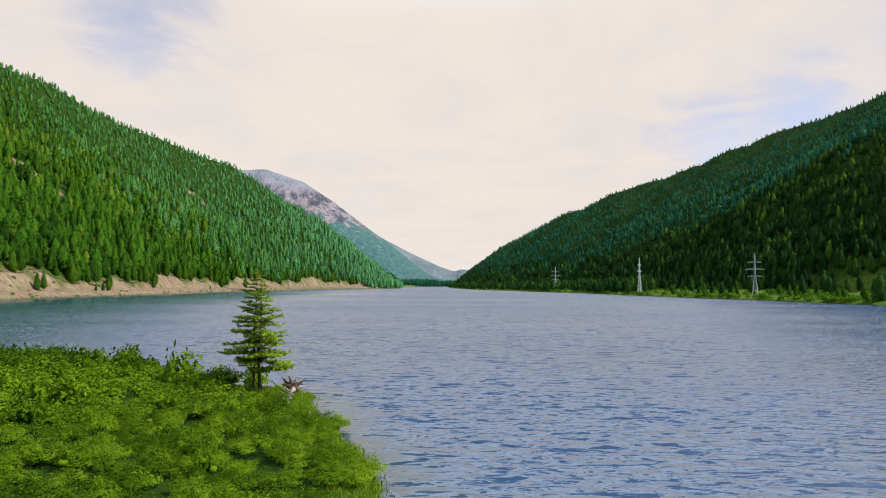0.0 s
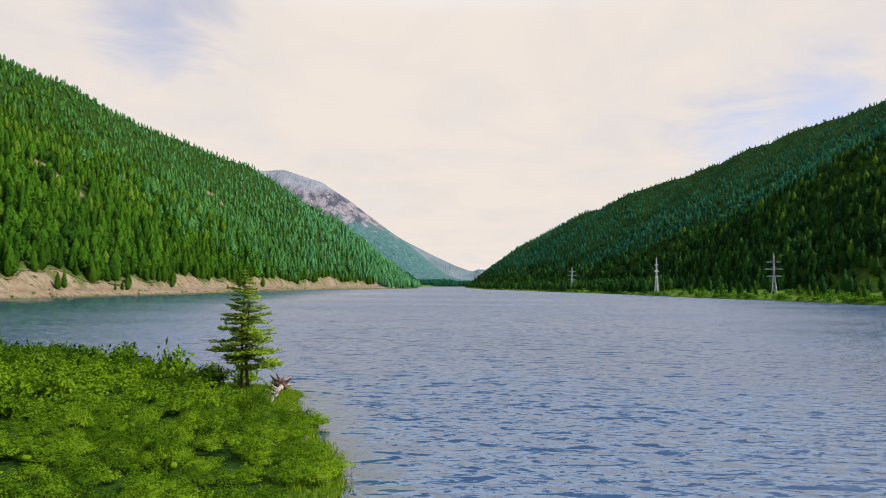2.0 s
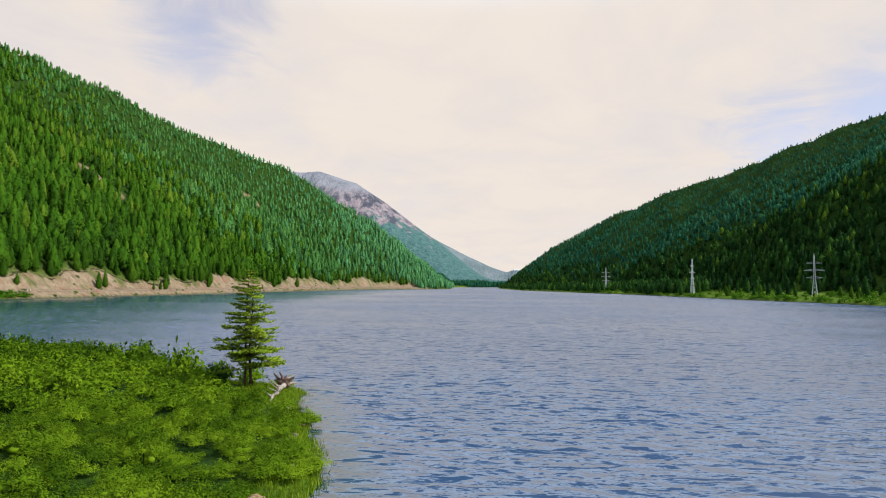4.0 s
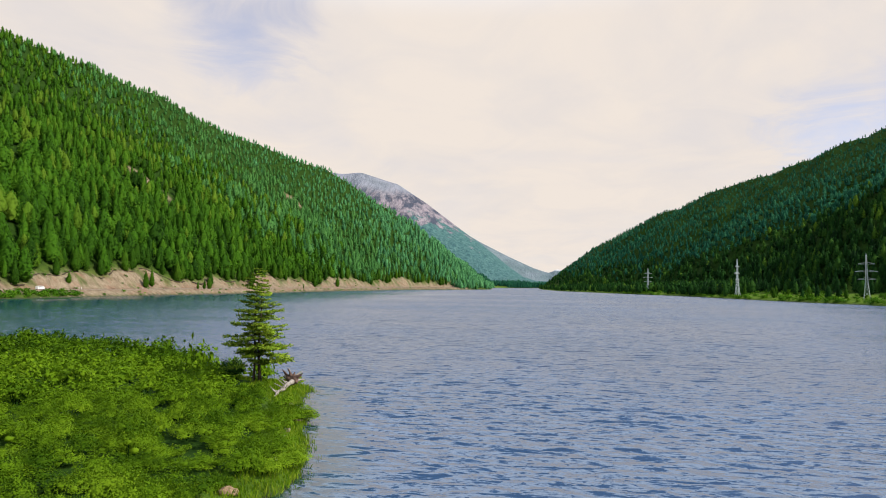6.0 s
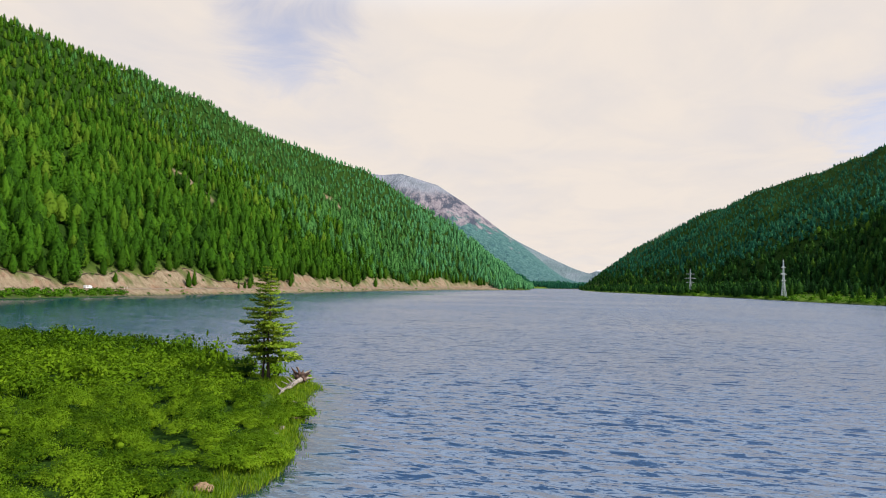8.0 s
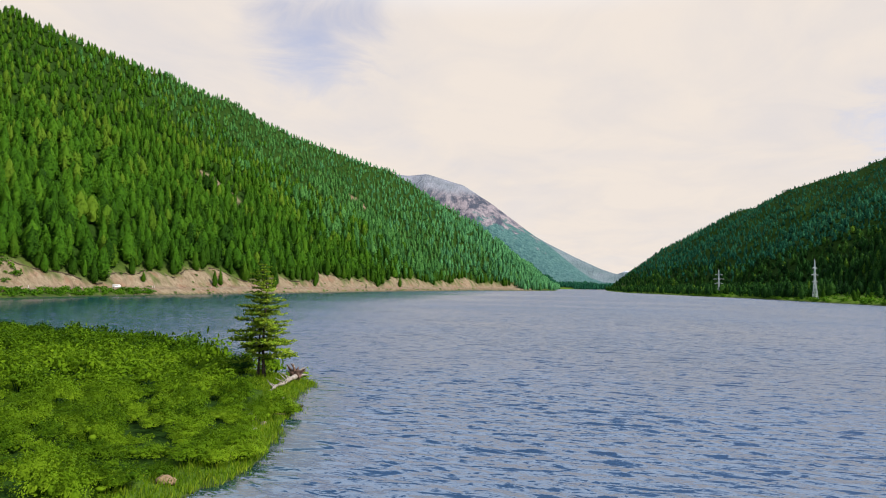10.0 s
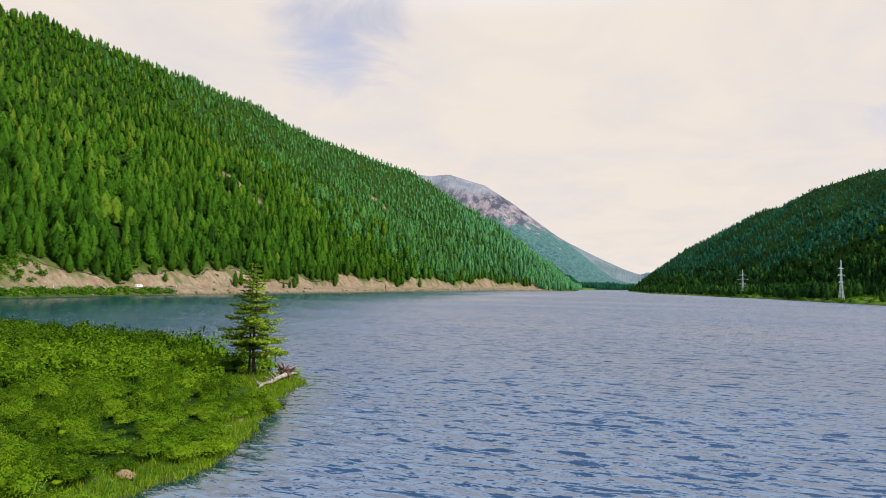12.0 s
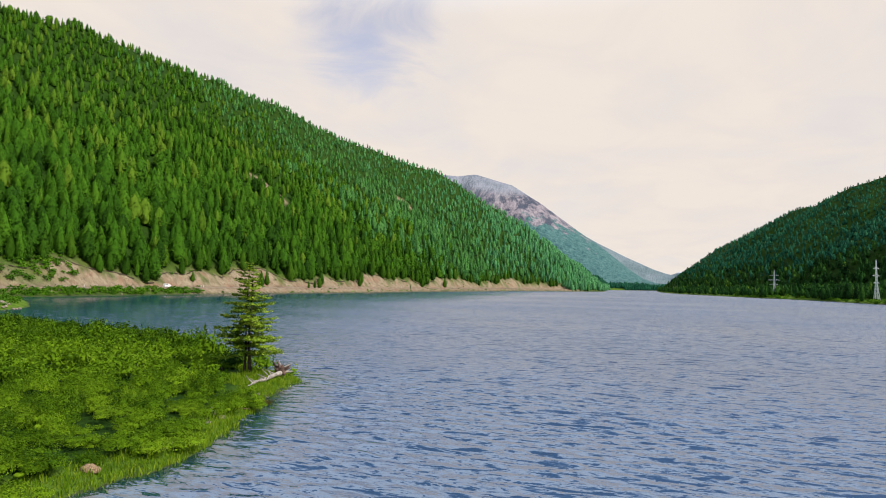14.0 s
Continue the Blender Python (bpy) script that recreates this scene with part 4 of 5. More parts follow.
# ---- driftwood log with its root plate ----
def driftwood():
    g = random.Random(3)
    base, tip = Vector((-13.0, 56.4, 0.0)), Vector((-12.0, 49.9, 0.0))
    z0, z1 = height_at(base.x, base.y) + 0.36, height_at(tip.x, tip.y) + 0.12
    log = thing("driftwood_log", (base.x, base.y, z0), "bleached fallen trunk with upturned root plate at the waterline", "log")
    way = (tip - base)
    way.z = z1 - z0
    v, q = [], []
    pts = [(way.x * k / 12 + 0.07 * math.sin(k * 1.3), way.y * k / 12, way.z * (k / 12) + 0.05 * math.sin(k * 0.9)) for k in range(13)]
    tube(v, q, pts, [0.23 - 0.14 * (k / 12) ** 0.8 + 0.035 * math.sin(k * 2.1) for k in range(13)], 9)
    b = len(v)
    quads_part("trunk", v, q, DRIFTWOOD, log, "bleached grey-white trunk", True)
    for k in range(9):
        v, q = [], []
        s = 0.22 + 0.08 * k
        p = Vector(pts[int(s * 12)])
        d = Vector((g.choice((-1, 1)) * 0.6, g.uniform(-0.4, 0.1), g.uniform(0.15, 0.8))).normalized()
        ln = g.uniform(0.35, 1.0)
        tube(v, q, [p, p + d * ln * 0.5, p + d * ln + Vector((g.gauss(0, 0.1), 0, 0.08))], [0.075, 0.05, 0.02], 5)
        quads_part("branch_stub", v, q, DRIFTWOOD, log)
    bm = bmesh.new()
    bmesh.ops.create_icosphere(bm, subdivisions=3, radius=0.52)
    for p in bm.verts:
        k = 1 + 0.28 * noise.noise(p.co * 3.1) + 0.15 * noise.noise(p.co * 8)
        p.co = Vector((p.co.x * 1.15 * k, p.co.y * 0.5 * k + 0.1, p.co.z * 1.0 * k + 0.12))
    part("root_plate", bm, ROOTWOOD, log, "reddish earth-stained root plate")
    for k in range(17):
        v, q = [], []
        a = k * 2 * math.pi / 17 + g.gauss(0, 0.12)
        up = Vector((math.cos(a), g.uniform(-0.1, 0.45), math.sin(a) * 0.95 + 0.12)).normalized()
        ln = g.uniform(0.9, 1.65) if up.z > -0.2 else 0.6
        bend = Vector((g.gauss(0, 0.18), g.gauss(0, 0.15), g.gauss(0, 0.15)))
        o = Vector((0, 0.05, 0.12))
        tube(v, q, [o, o + up * ln * 0.45, o + up * ln * 0.75 + bend * 0.6, o + up * ln + bend * 1.3], [0.20, 0.13, 0.08, 0.02], 6)
        quads_part("root", v, q, ROOTWOOD if k % 3 else DRIFTWOOD, log)


# ---- shrubs ----
def shrub_mesh(seed, leaves, leaf, tall, close=True):
    """Leaf sprays over a few lobes, radius about 1, and bare stems."""
    g = np.random.default_rng(seed)
    lobes = []
    for k in range(8):
        a, r = g.uniform(0, 6.28), (0.72 * math.sqrt(k / 8) if k else 0)
        lobes.append((r * math.cos(a), r * math.sin(a), g.uniform(0.30, 0.70) * (1.1 if k == 0 else 0.9), g.uniform(0.24, 0.40)))
    v, q, sv, sq, nrm = [], [], [], [], []
    for k in range(leaves):
        cx, cy, cz, cr = lobes[k % 8]
        d = g.normal(0, 1, 3)
        d[2] = abs(d[2]) * 0.9 - 0.25
        d /= np.linalg.norm(d)
        r = cr * g.uniform(0.72, 1.08)
        p = np.array([cx + d[0] * r * 1.15, cy + d[1] * r * 1.15, (cz + d[2] * r) * tall])
        if k % 4 == 0:
            # leaves along the young shoots that stand out of the crown
            m = (k // 4) % 40
            a, up = m * 2.4, 0.35 + 0.65 * ((m * 7) % 40) / 40
            lx, ly, lz, lr = lobes[m % 8]
            out = 0.55 * lr * (1.3 - up)
            s = g.uniform(0.2, 1.0)
            p = np.array([lx + math.cos(a) * (out + s * 0.16), ly + math.sin(a) * (out + s * 0.16), (lz + lr * up * 0.8 + s * 0.26) * tall]) + g.normal(0, 0.018, 3)
            d = g.normal(0, 1, 3)
            d /= np.linalg.norm(d)
        if p[2] < 0.05:
            p[2] = g.uniform(0.05, 0.3)
        face = d * 0.9 + np.array([0, 0, 0.3]) + g.normal(0, 0.3, 3)
        way = np.cross(face, g.normal(0, 1, 3))
        way /= np.linalg.norm(way)
        side = np.cross(face, way)
        side /= np.linalg.norm(side)
        kite(v, q, p, way, side, leaf * g.uniform(0.8, 1.6), leaf * g.uniform(0.24, 0.42))
        # the crown's own rounding, lobe by lobe, with a little of the leaf's
        n = np.array([p[0] - cx * 0.6, p[1] - cy * 0.6, (p[2] / tall - cz) + 0.38]) * 1.6 + face * 0.3
        nrm.extend([n / np.linalg.norm(n)] * 4)
    for k in range(8):
        cx, cy, cz, cr = lobes[k]
        tube(sv, sq, [(cx * 0.2, cy * 0.2, -0.1), (cx * 0.7, cy * 0.7, cz * tall * 0.6), (cx * 1.1, cy * 1.1, cz * tall * 1.1)], [0.03, 0.02, 0.006], 3)
    for cx, cy, cz, cr in lobes if close else ():
        # the close inner leaves of each lobe
        b, rings, sides = len(v), 3, 6
        for i in range(rings):
            lat = -0.7 + 2.0 * i / (rings - 1)
            for j in range(sides):
                a, r = 6.283 * (j + 0.5 * (i % 2)) / sides, cr * 0.44 * g.uniform(0.72, 1.12)
                v.append((cx + r * math.cos(lat) * math.cos(a), cy + r * math.cos(lat) * math.sin(a), max((cz * 0.97 + r * math.sin(lat)) * tall, 0.0)))
                n = np.array([math.cos(lat) * math.cos(a), math.cos(lat) * math.sin(a), math.sin(lat) + 0.15])
                nrm.append(n / np.linalg.norm(n))
        for i in range(rings - 1):
            for j in range(sides):
                q.append((b + i * sides + j, b + i * sides + (j + 1) % sides, b + (i + 1) * sides + (j + 1) % sides, b + (i + 1) * sides + j))
    return np.array(v), np.array(q), np.array(sv), np.array(sq), np.array(nrm)


def shrubs():
    """The thicket over the headland: single shrubs nearest the camera's side, the rest joined."""
    g = np.random.default_rng(21)
    near = [shrub_mesh(40 + k, 2100, 0.058, (1.0, 0.8, 1.15, 0.9)[k % 4]) for k in range(6)]
    wide = [shrub_mesh(60 + k, 460, 0.115, (1.0, 0.85, 1.1, 0.9)[k % 4]) for k in range(5)]
    distant = [shrub_mesh(70 + k, 130, 0.20, (1.0, 0.85, 1.1, 0.9)[k % 4]) for k in range(5)]
    ys, xs = np.meshgrid(np.arange(18, 96, 1.8), np.arange(-112, -1, 1.8), indexing="ij")
    xs, ys = xs.ravel() + g.uniform(-0.75, 0.75, xs.size), ys.ravel() + g.uniform(-0.75, 0.75, ys.size)
    hd = headland_in(xs, ys)
    seen = (np.degrees(np.arctan2(xs - 21, ys - 5)) > -72) & (np.degrees(np.arctan2(xs, ys)) > -64)
    bare = np.hypot(xs + 13.4, ys - 54.5) < 3.9
    along = np.clip((56.4 - ys) / 6.5, 0, 1.15)
    bare |= np.hypot(xs + 13.0 - along, ys - 56.4 + 6.5 * along) < 2.0
    bare |= (np.hypot(xs + 4.7, ys - 28.0) < 0.8) | (np.hypot(xs + 7.6, ys - 42.6) < 1.0)
    bare |= (np.hypot(xs + 15.4, ys - 54.2) < 2.6) | (np.hypot(xs + 18.9, ys - 57.4) < 1.5)
    edge = np.where(ys > 58, 0.6, 0.8) + 0.9 * waves(xs, ys, 6, 40.0, 2)
    keep = (hd > edge) & seen & ~bare & (g.uniform(0, 1, len(xs)) > 0.02)
    xs, ys, hd = xs[keep], ys[keep], hd[keep]
    zs = ground_z(xs, ys)
    back = step(9, 2, hd) * (ys > 60)
    size = (1.42 + 0.25 * waves(xs, ys, 9, 41.0, 2)) * g.uniform(0.75, 1.25, len(xs))
    tall = size * (0.74 + 0.32 * back) * g.uniform(0.7, 1.3, len(xs)) * (1 + 0.42 * waves(xs, ys, 5.5, 45.0, 1))
    # the dark rounded shrub beside the tree
    v, q, sv, sq, nrm = near[2]
    for x, y, s, h in ((-18.7, 57.3, 1.35, 1.65), (-20.3, 58.4, 1.3, 1.5)):
        root = thing("dark_shrub", (x, y, height_at(x, y) - 0.1), "rounded dark green shrub beside the lone tree", "shrub", "dark shrubs by the tree")
        root.matrix_basis = root.matrix_basis @ Matrix.Diagonal((s, s, h, 1))
        quads_part("foliage", v, q, DARK_LEAF, root, normals=nrm)
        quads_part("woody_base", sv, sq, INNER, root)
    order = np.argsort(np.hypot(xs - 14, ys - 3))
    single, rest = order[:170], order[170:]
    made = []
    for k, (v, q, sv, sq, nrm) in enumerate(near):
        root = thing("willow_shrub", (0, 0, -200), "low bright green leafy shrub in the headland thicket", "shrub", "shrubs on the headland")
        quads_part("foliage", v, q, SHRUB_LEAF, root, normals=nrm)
        quads_part("woody_base", sv, sq, INNER, root, "shrub stems in a dark colour for the shade inside")
        made.append(root)
    for n, i in enumerate(single):
        m = pose(xs[i], ys[i], zs[i] - 0.05, 0, 0, g.uniform(0, 360)) @ Matrix.Diagonal((size[i], size[i], tall[i], 1))
        if n < len(made):
            made[n].matrix_basis = m
        else:
            root = copy_thing(made[n % len(made)], m)
            root.matrix_basis = m
    V, Q, T, I, N, base = [], [], [], [], [], 0
    away = np.hypot(xs[rest] - 12, ys[rest] - 3)
    for templates, share in ((wide, rest[away < 56]), (distant, rest[away >= 56])):
        which = g.integers(0, len(templates), len(share))
        for k, (v, q, sv, sq, nrm) in enumerate(templates):
            sel = share[which == k]
            # the stems take the dark inner-shade colour
            kind = np.repeat([0, 1], [len(q), len(sq)])
            inner = sv - np.array([0, 0, 0.3])
            nrm = np.concatenate([nrm, inner / np.linalg.norm(inner, axis=1)[:, None]])
            v, q = np.concatenate([v, sv]), np.concatenate([q, sq + len(v)])
            I.append(np.tile(kind, len(sel)))
            a = g.uniform(0, 6.283, len(sel))
            c, s = np.cos(a)[:, None], np.sin(a)[:, None]
            X = (v[None, :, 0] * c - v[None, :, 1] * s) * size[sel][:, None] + xs[sel][:, None]
            Y = (v[None, :, 0] * s + v[None, :, 1] * c) * size[sel][:, None] + ys[sel][:, None]
            Z = v[None, :, 2] * tall[sel][:, None] + zs[sel][:, None]
            V.append(np.stack([X, Y, Z], -1).reshape(-1, 3))
            nx, ny = nrm[None, :, 0] * c - nrm[None, :, 1] * s, nrm[None, :, 0] * s + nrm[None, :, 1] * c
            N.append(np.stack([nx, ny, np.broadcast_to(nrm[None, :, 2], nx.shape)], -1).reshape(-1, 3))
            Q.append((q[None] + (np.arange(len(sel)) * len(v))[:, None, None] + base).reshape(-1, 4))
            tint = np.clip(0.5 + 0.22 * waves(xs[sel], ys[sel], 9, 42.0, 2) + g.normal(0, 0.12, len(sel)) - 0.35 * step(58, 66, ys[sel]), 0, 1)
            T.append(np.repeat(tint, len(v)))
            base += len(sel) * len(v)
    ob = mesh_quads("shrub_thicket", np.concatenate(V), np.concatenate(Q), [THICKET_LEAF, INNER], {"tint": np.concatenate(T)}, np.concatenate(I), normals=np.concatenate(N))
    tagged(ob, "dense low green shrub thicket over the headland", "shrubs", kind="stuff")


def sedges():
    """Grass and sedge blades along the headland's edge and between the shrubs."""
    g = np.random.default_rng(31)
    n = 110000
    xs, ys = g.uniform(-30, -1.2, n), g.uniform(22, 64, n)
    hd = headland_in(xs, ys)
    clump = waves(xs, ys, 2.2, 50.0, 2)
    lim = np.where(hd > 0, 2.1 + 1.3 * clump, 0.9)
    lim = np.where((np.hypot(xs + 13.6, ys - 53.5) < 4.2) & (hd > 0), 5.0, lim)
    keep = (hd > -1.3 * step(-0.1, 0.9, clump)) & (hd < lim) & (g.uniform(0, 1, n) < np.where(hd > 0, 1.0, 0.45))
    xs, ys, hd = xs[keep], ys[keep], hd[keep]
    zs = np.maximum(ground_z(xs, ys), -0.25)
    high = g.uniform(0.14, 0.46, len(xs)) * np.where(hd < 0, 1.0, 1.05)
    a, w = g.uniform(0, 6.283, len(xs)), g.uniform(0.012, 0.028, len(xs))
    lx, ly = g.normal(0, 0.22, len(xs)) * high, g.normal(0, 0.22, len(xs)) * high
    ca, sa = np.cos(a) * w, np.sin(a) * w
    base = np.stack([xs, ys, zs - 0.03], -1)
    v = np.stack([base - np.stack([ca, sa, 0 * w], -1), base + np.stack([ca, sa, 0 * w], -1),
                  base + np.stack([lx * 0.4 + ca * 0.7, ly * 0.4 + sa * 0.7, high * 0.65], -1), base + np.stack([lx, ly, high], -1)], 1)
    q = np.arange(len(xs) * 4).reshape(-1, 4)
    ob = mesh_quads("sedge_grass", v.reshape(-1, 3), q, [SEDGE])
    tagged(ob, "yellow-green sedge and grass along the water's edge", "grass", kind="stuff")


def boulder(place, size, seed, label, group):
    bm = bmesh.new()
    bmesh.ops.create_icosphere(bm, subdivisions=2, radius=1)
    for p in bm.verts:
        k = 1 + 0.3 * noise.noise(p.co * 1.3 + Vector((seed, 0, 0))) + 0.12 * noise.noise(p.co * 3 + Vector((seed, 0, 0)))
        p.co = Vector((p.co.x * k, p.co.y * k * 0.8, p.co.z * k * 0.6))
    me = bpy.data.meshes.new("boulder")
    bm.to_mesh(me)
    bm.free()
    me.materials.append(STONE)
    ob = tagged(new("boulder", me), label, "boulder", group)
    ob.matrix_world = pose(*place, 0, 0, seed * 47) @ Matrix.Scale(size, 4)


def boulders():
    for k, (x, y, s) in enumerate(((-7.8, 40.2, 0.34), (-6.9, 40.2, 0.26), (-8.2, 43.6, 0.25), (-4.9, 33.4, 0.2), (-4.4, 32.5, 0.15),  (-19.4, 56.2, 0.24), (-10.0, 48.6, 0.24))):
        boulder((x, y, height_at(x, y) + s * 0.15), s, k + 1, "pale rounded boulder among the shoreline sedge", "stones on the headland shore")
    g = random.Random(8)
    for k in range(16):
        x, y = -147 - 7 * g.random() - 1.1 * k * (k > 6), 131 + 1.0 * k + g.uniform(-1, 1)
        boulder((x, y, max(height_at(x, y), 0) + 0.15), g.uniform(0.4, 0.95), 20 + k, "pale boulder at the tip of the grassy spit", "stones on the spit")
    for k in range(7):
        y = g.uniform(240, 560)
        x = float(lerp(y, SHORE_L)) - g.uniform(0.2, 1.5)
        boulder((x, y, max(height_at(x, y), 0) + 0.2), g.uniform(0.3, 0.6), 50 + k, "pale boulder on the beach below the road", "stones on the road shore")


# ---- bits of drift along the headland's edge ----
def drift_bits():
    g = random.Random(14)
    for x, y, ln, turn in ((-7.7, 43.3, 1.3, 20), (-8.3, 41.2, 0.8, 70), (-9.6, 49.0, 1.0, -30), (-6.3, 38.2, 0.7, 100)):
        root = thing("driftwood_stick", (x, y, height_at(x, y) + 0.12), "weathered driftwood stick lying in the shore sedge", "stick", "sticks on the headland shore", turn)
        v, q = [], []
        tube(v, q, [(ln * (k / 5 - 0.5), 0.05 * math.sin(k * 1.7), 0.04 * math.sin(k * 1.1)) for k in range(6)], [0.035, 0.055, 0.06, 0.055, 0.045, 0.02], 6)
        quads_part("stem", v, q, DRIFTWOOD if ln < 1.2 else ROOTWOOD, root, "", True)
        v, q = [], []
        tube(v, q, [(0, 0.02, 0), (0.12, 0.16, 0.1), (0.16, 0.3, 0.22)], [0.035, 0.025, 0.01], 5)
        quads_part("branch_stub", v, q, ROOTWOOD, root)
    # a slab of tan turf slipped from the edge
    bm = bmesh.new()
    bmesh.ops.create_icosphere(bm, subdivisions=3, radius=1)
    for p in bm.verts:
        k = 1 + 0.25 * noise.noise(p.co * 1.7 + Vector((4, 0, 0))) + 0.18 * noise.noise(p.co * 5)
        p.co = Vector((p.co.x * 0.42 * k, p.co.y * 0.24 * k, max(p.co.z, -0.4) * 0.24 * k))
    me = bpy.data.meshes.new("turf_clod")
    bm.to_mesh(me)
    bm.free()
    me.materials.append(CLOD)
    ob = tagged(new("turf_clod", me), "tan clod of dry turf at the headland's waterline", "clod")
    ob.matrix_world = pose(-4.7, 28.0, height_at(-4.7, 28.0) + 0.1, 0, 8, 35)
    # brown tussock standing out of the water
    x, y = -8.2, 46.7
    root = thing("sedge_tussock", (x, y, max(height_at(x, y), -0.05)), "brown and green sedge tussock at the water's edge", "tussock")
    v, q = [], []
    for k in range(260):
        a, r = g.uniform(0, 6.283), 0.62 * math.sqrt(g.random())
        out = Vector((math.cos(a), math.sin(a), 0))
        way = (out * (0.2 + 0.9 * r) + Vector((0, 0, 1))).normalized()
        kite(v, q, out * r, way, Vector((-out.y, out.x, 0)), g.uniform(0.25, 0.55), 0.016, 0.05)
    quads_part("blades", v, q, DRY_SEDGE, root)


drift_bits()
lone_tree()
driftwood()
shrubs()
sedges()
boulders()


# ---- power pylons ----
def strut(bm, a, b, w):
    a, b = Vector(a), Vector(b)
    d = (b - a)
    m = Matrix.Translation((a + b) / 2) @ d.to_track_quat("Z", "Y").to_matrix().to_4x4() @ Matrix.Diagonal((w, w, d.length, 1))
    bmesh.ops.create_cube(bm, size=1, matrix=m)


def pylon(place, turn, high, label):
    tower = thing("power_pylon", place, label, "pylon", "pylons along the far shore", turn)
    b, waist, top = 1.75, 0.6, 0.22
    zw = high * 0.40

    def half(z):
        return b + (waist - b) * z / zw if z < zw else waist + (top - waist) * (z - zw) / (high - zw)

    corners = ((1, 1), (-1, 1), (-1, -1), (1, -1))
    for sx, sy in corners:
        bm = bmesh.new()
        strut(bm, (sx * b, sy * b, -1.2), (sx * waist, sy * waist, zw), 0.24)
        strut(bm, (sx * waist, sy * waist, zw), (sx * top, sy * top, high), 0.19)
        part("leg", bm, STEEL, tower)
    levels = [0.03, 0.14, 0.24, 0.33, 0.41, 0.48, 0.55, 0.62, 0.69, 0.76, 0.83, 0.90, 0.97]
    for k in range(4):
        (ax, ay), (cx, cy) = corners[k], corners[(k + 1) % 4]
        bm = bmesh.new()
        for l0, l1 in zip(levels, levels[1:]):
            z0, z1 = l0 * high, l1 * high
            h0, h1 = half(z0), half(z1)
            strut(bm, (ax * h0, ay * h0, z0), (cx * h1, cy * h1, z1), 0.13)
            strut(bm, (cx * h0, cy * h0, z0), (ax * h1, ay * h1, z1), 0.13)
            strut(bm, (ax * h1, ay * h1, z1), (cx * h1, cy * h1, z1), 0.11)
        part("bracing", bm, STEEL, tower)
    for f, reach in ((0.79, 4.4), (0.61, 6.0), (0.43, 4.7)):
        z = f * high
        h = half(z)
        bm = bmesh.new()
        for sx in (-1, 1):
            for sy in (-1, 1):
                strut(bm, (sx * h, sy * h, z), (sx * reach, 0, z + 0.1), 0.17)
                strut(bm, (sx * h, sy * h, z + 1.15), (sx * reach, 0, z + 0.15), 0.14)
            for s in (0.3, 0.6):
                x = sx * (h + (reach - h) * s)
                strut(bm, (x, h * (1 - s), z), (x, -h * (1 - s), z), 0.09)
                strut(bm, (x, 0, z), (x, 0, z + 1.15 * (1 - s)), 0.09)
        arm = part("crossarm", bm, STEEL, tower)
        for sx in (-1, 1):
            v, q = [], []
            tube(v, q, [(sx * reach, 0, z + 0.05 - 0.13 * k) for k in range(10)], [0.05 + 0.09 * (k % 2) for k in range(10)], 7)
            quads_part("insulator", v, q, DARK_GLASS, arm, "hanging disc insulator")
    bm = bmesh.new()
    strut(bm, (0, 0, high - 0.5), (0, 0, high + 1.1), 0.14)
    part("peak", bm, STEEL, tower)
    return tower


for (px, py), turn, high in zip(TOWERS, (-24, 52, 6), (26.5, 30.5, 27.0)):
    pylon((px, py, height_at(px, py) + 0.4), turn, high, "grey lattice steel pylon with three crossarms above the shore")
pylon((-345, 1480, height_at(-345, 1480)), 10, 27.0, "distant pale lattice pylon among the slope's trees")


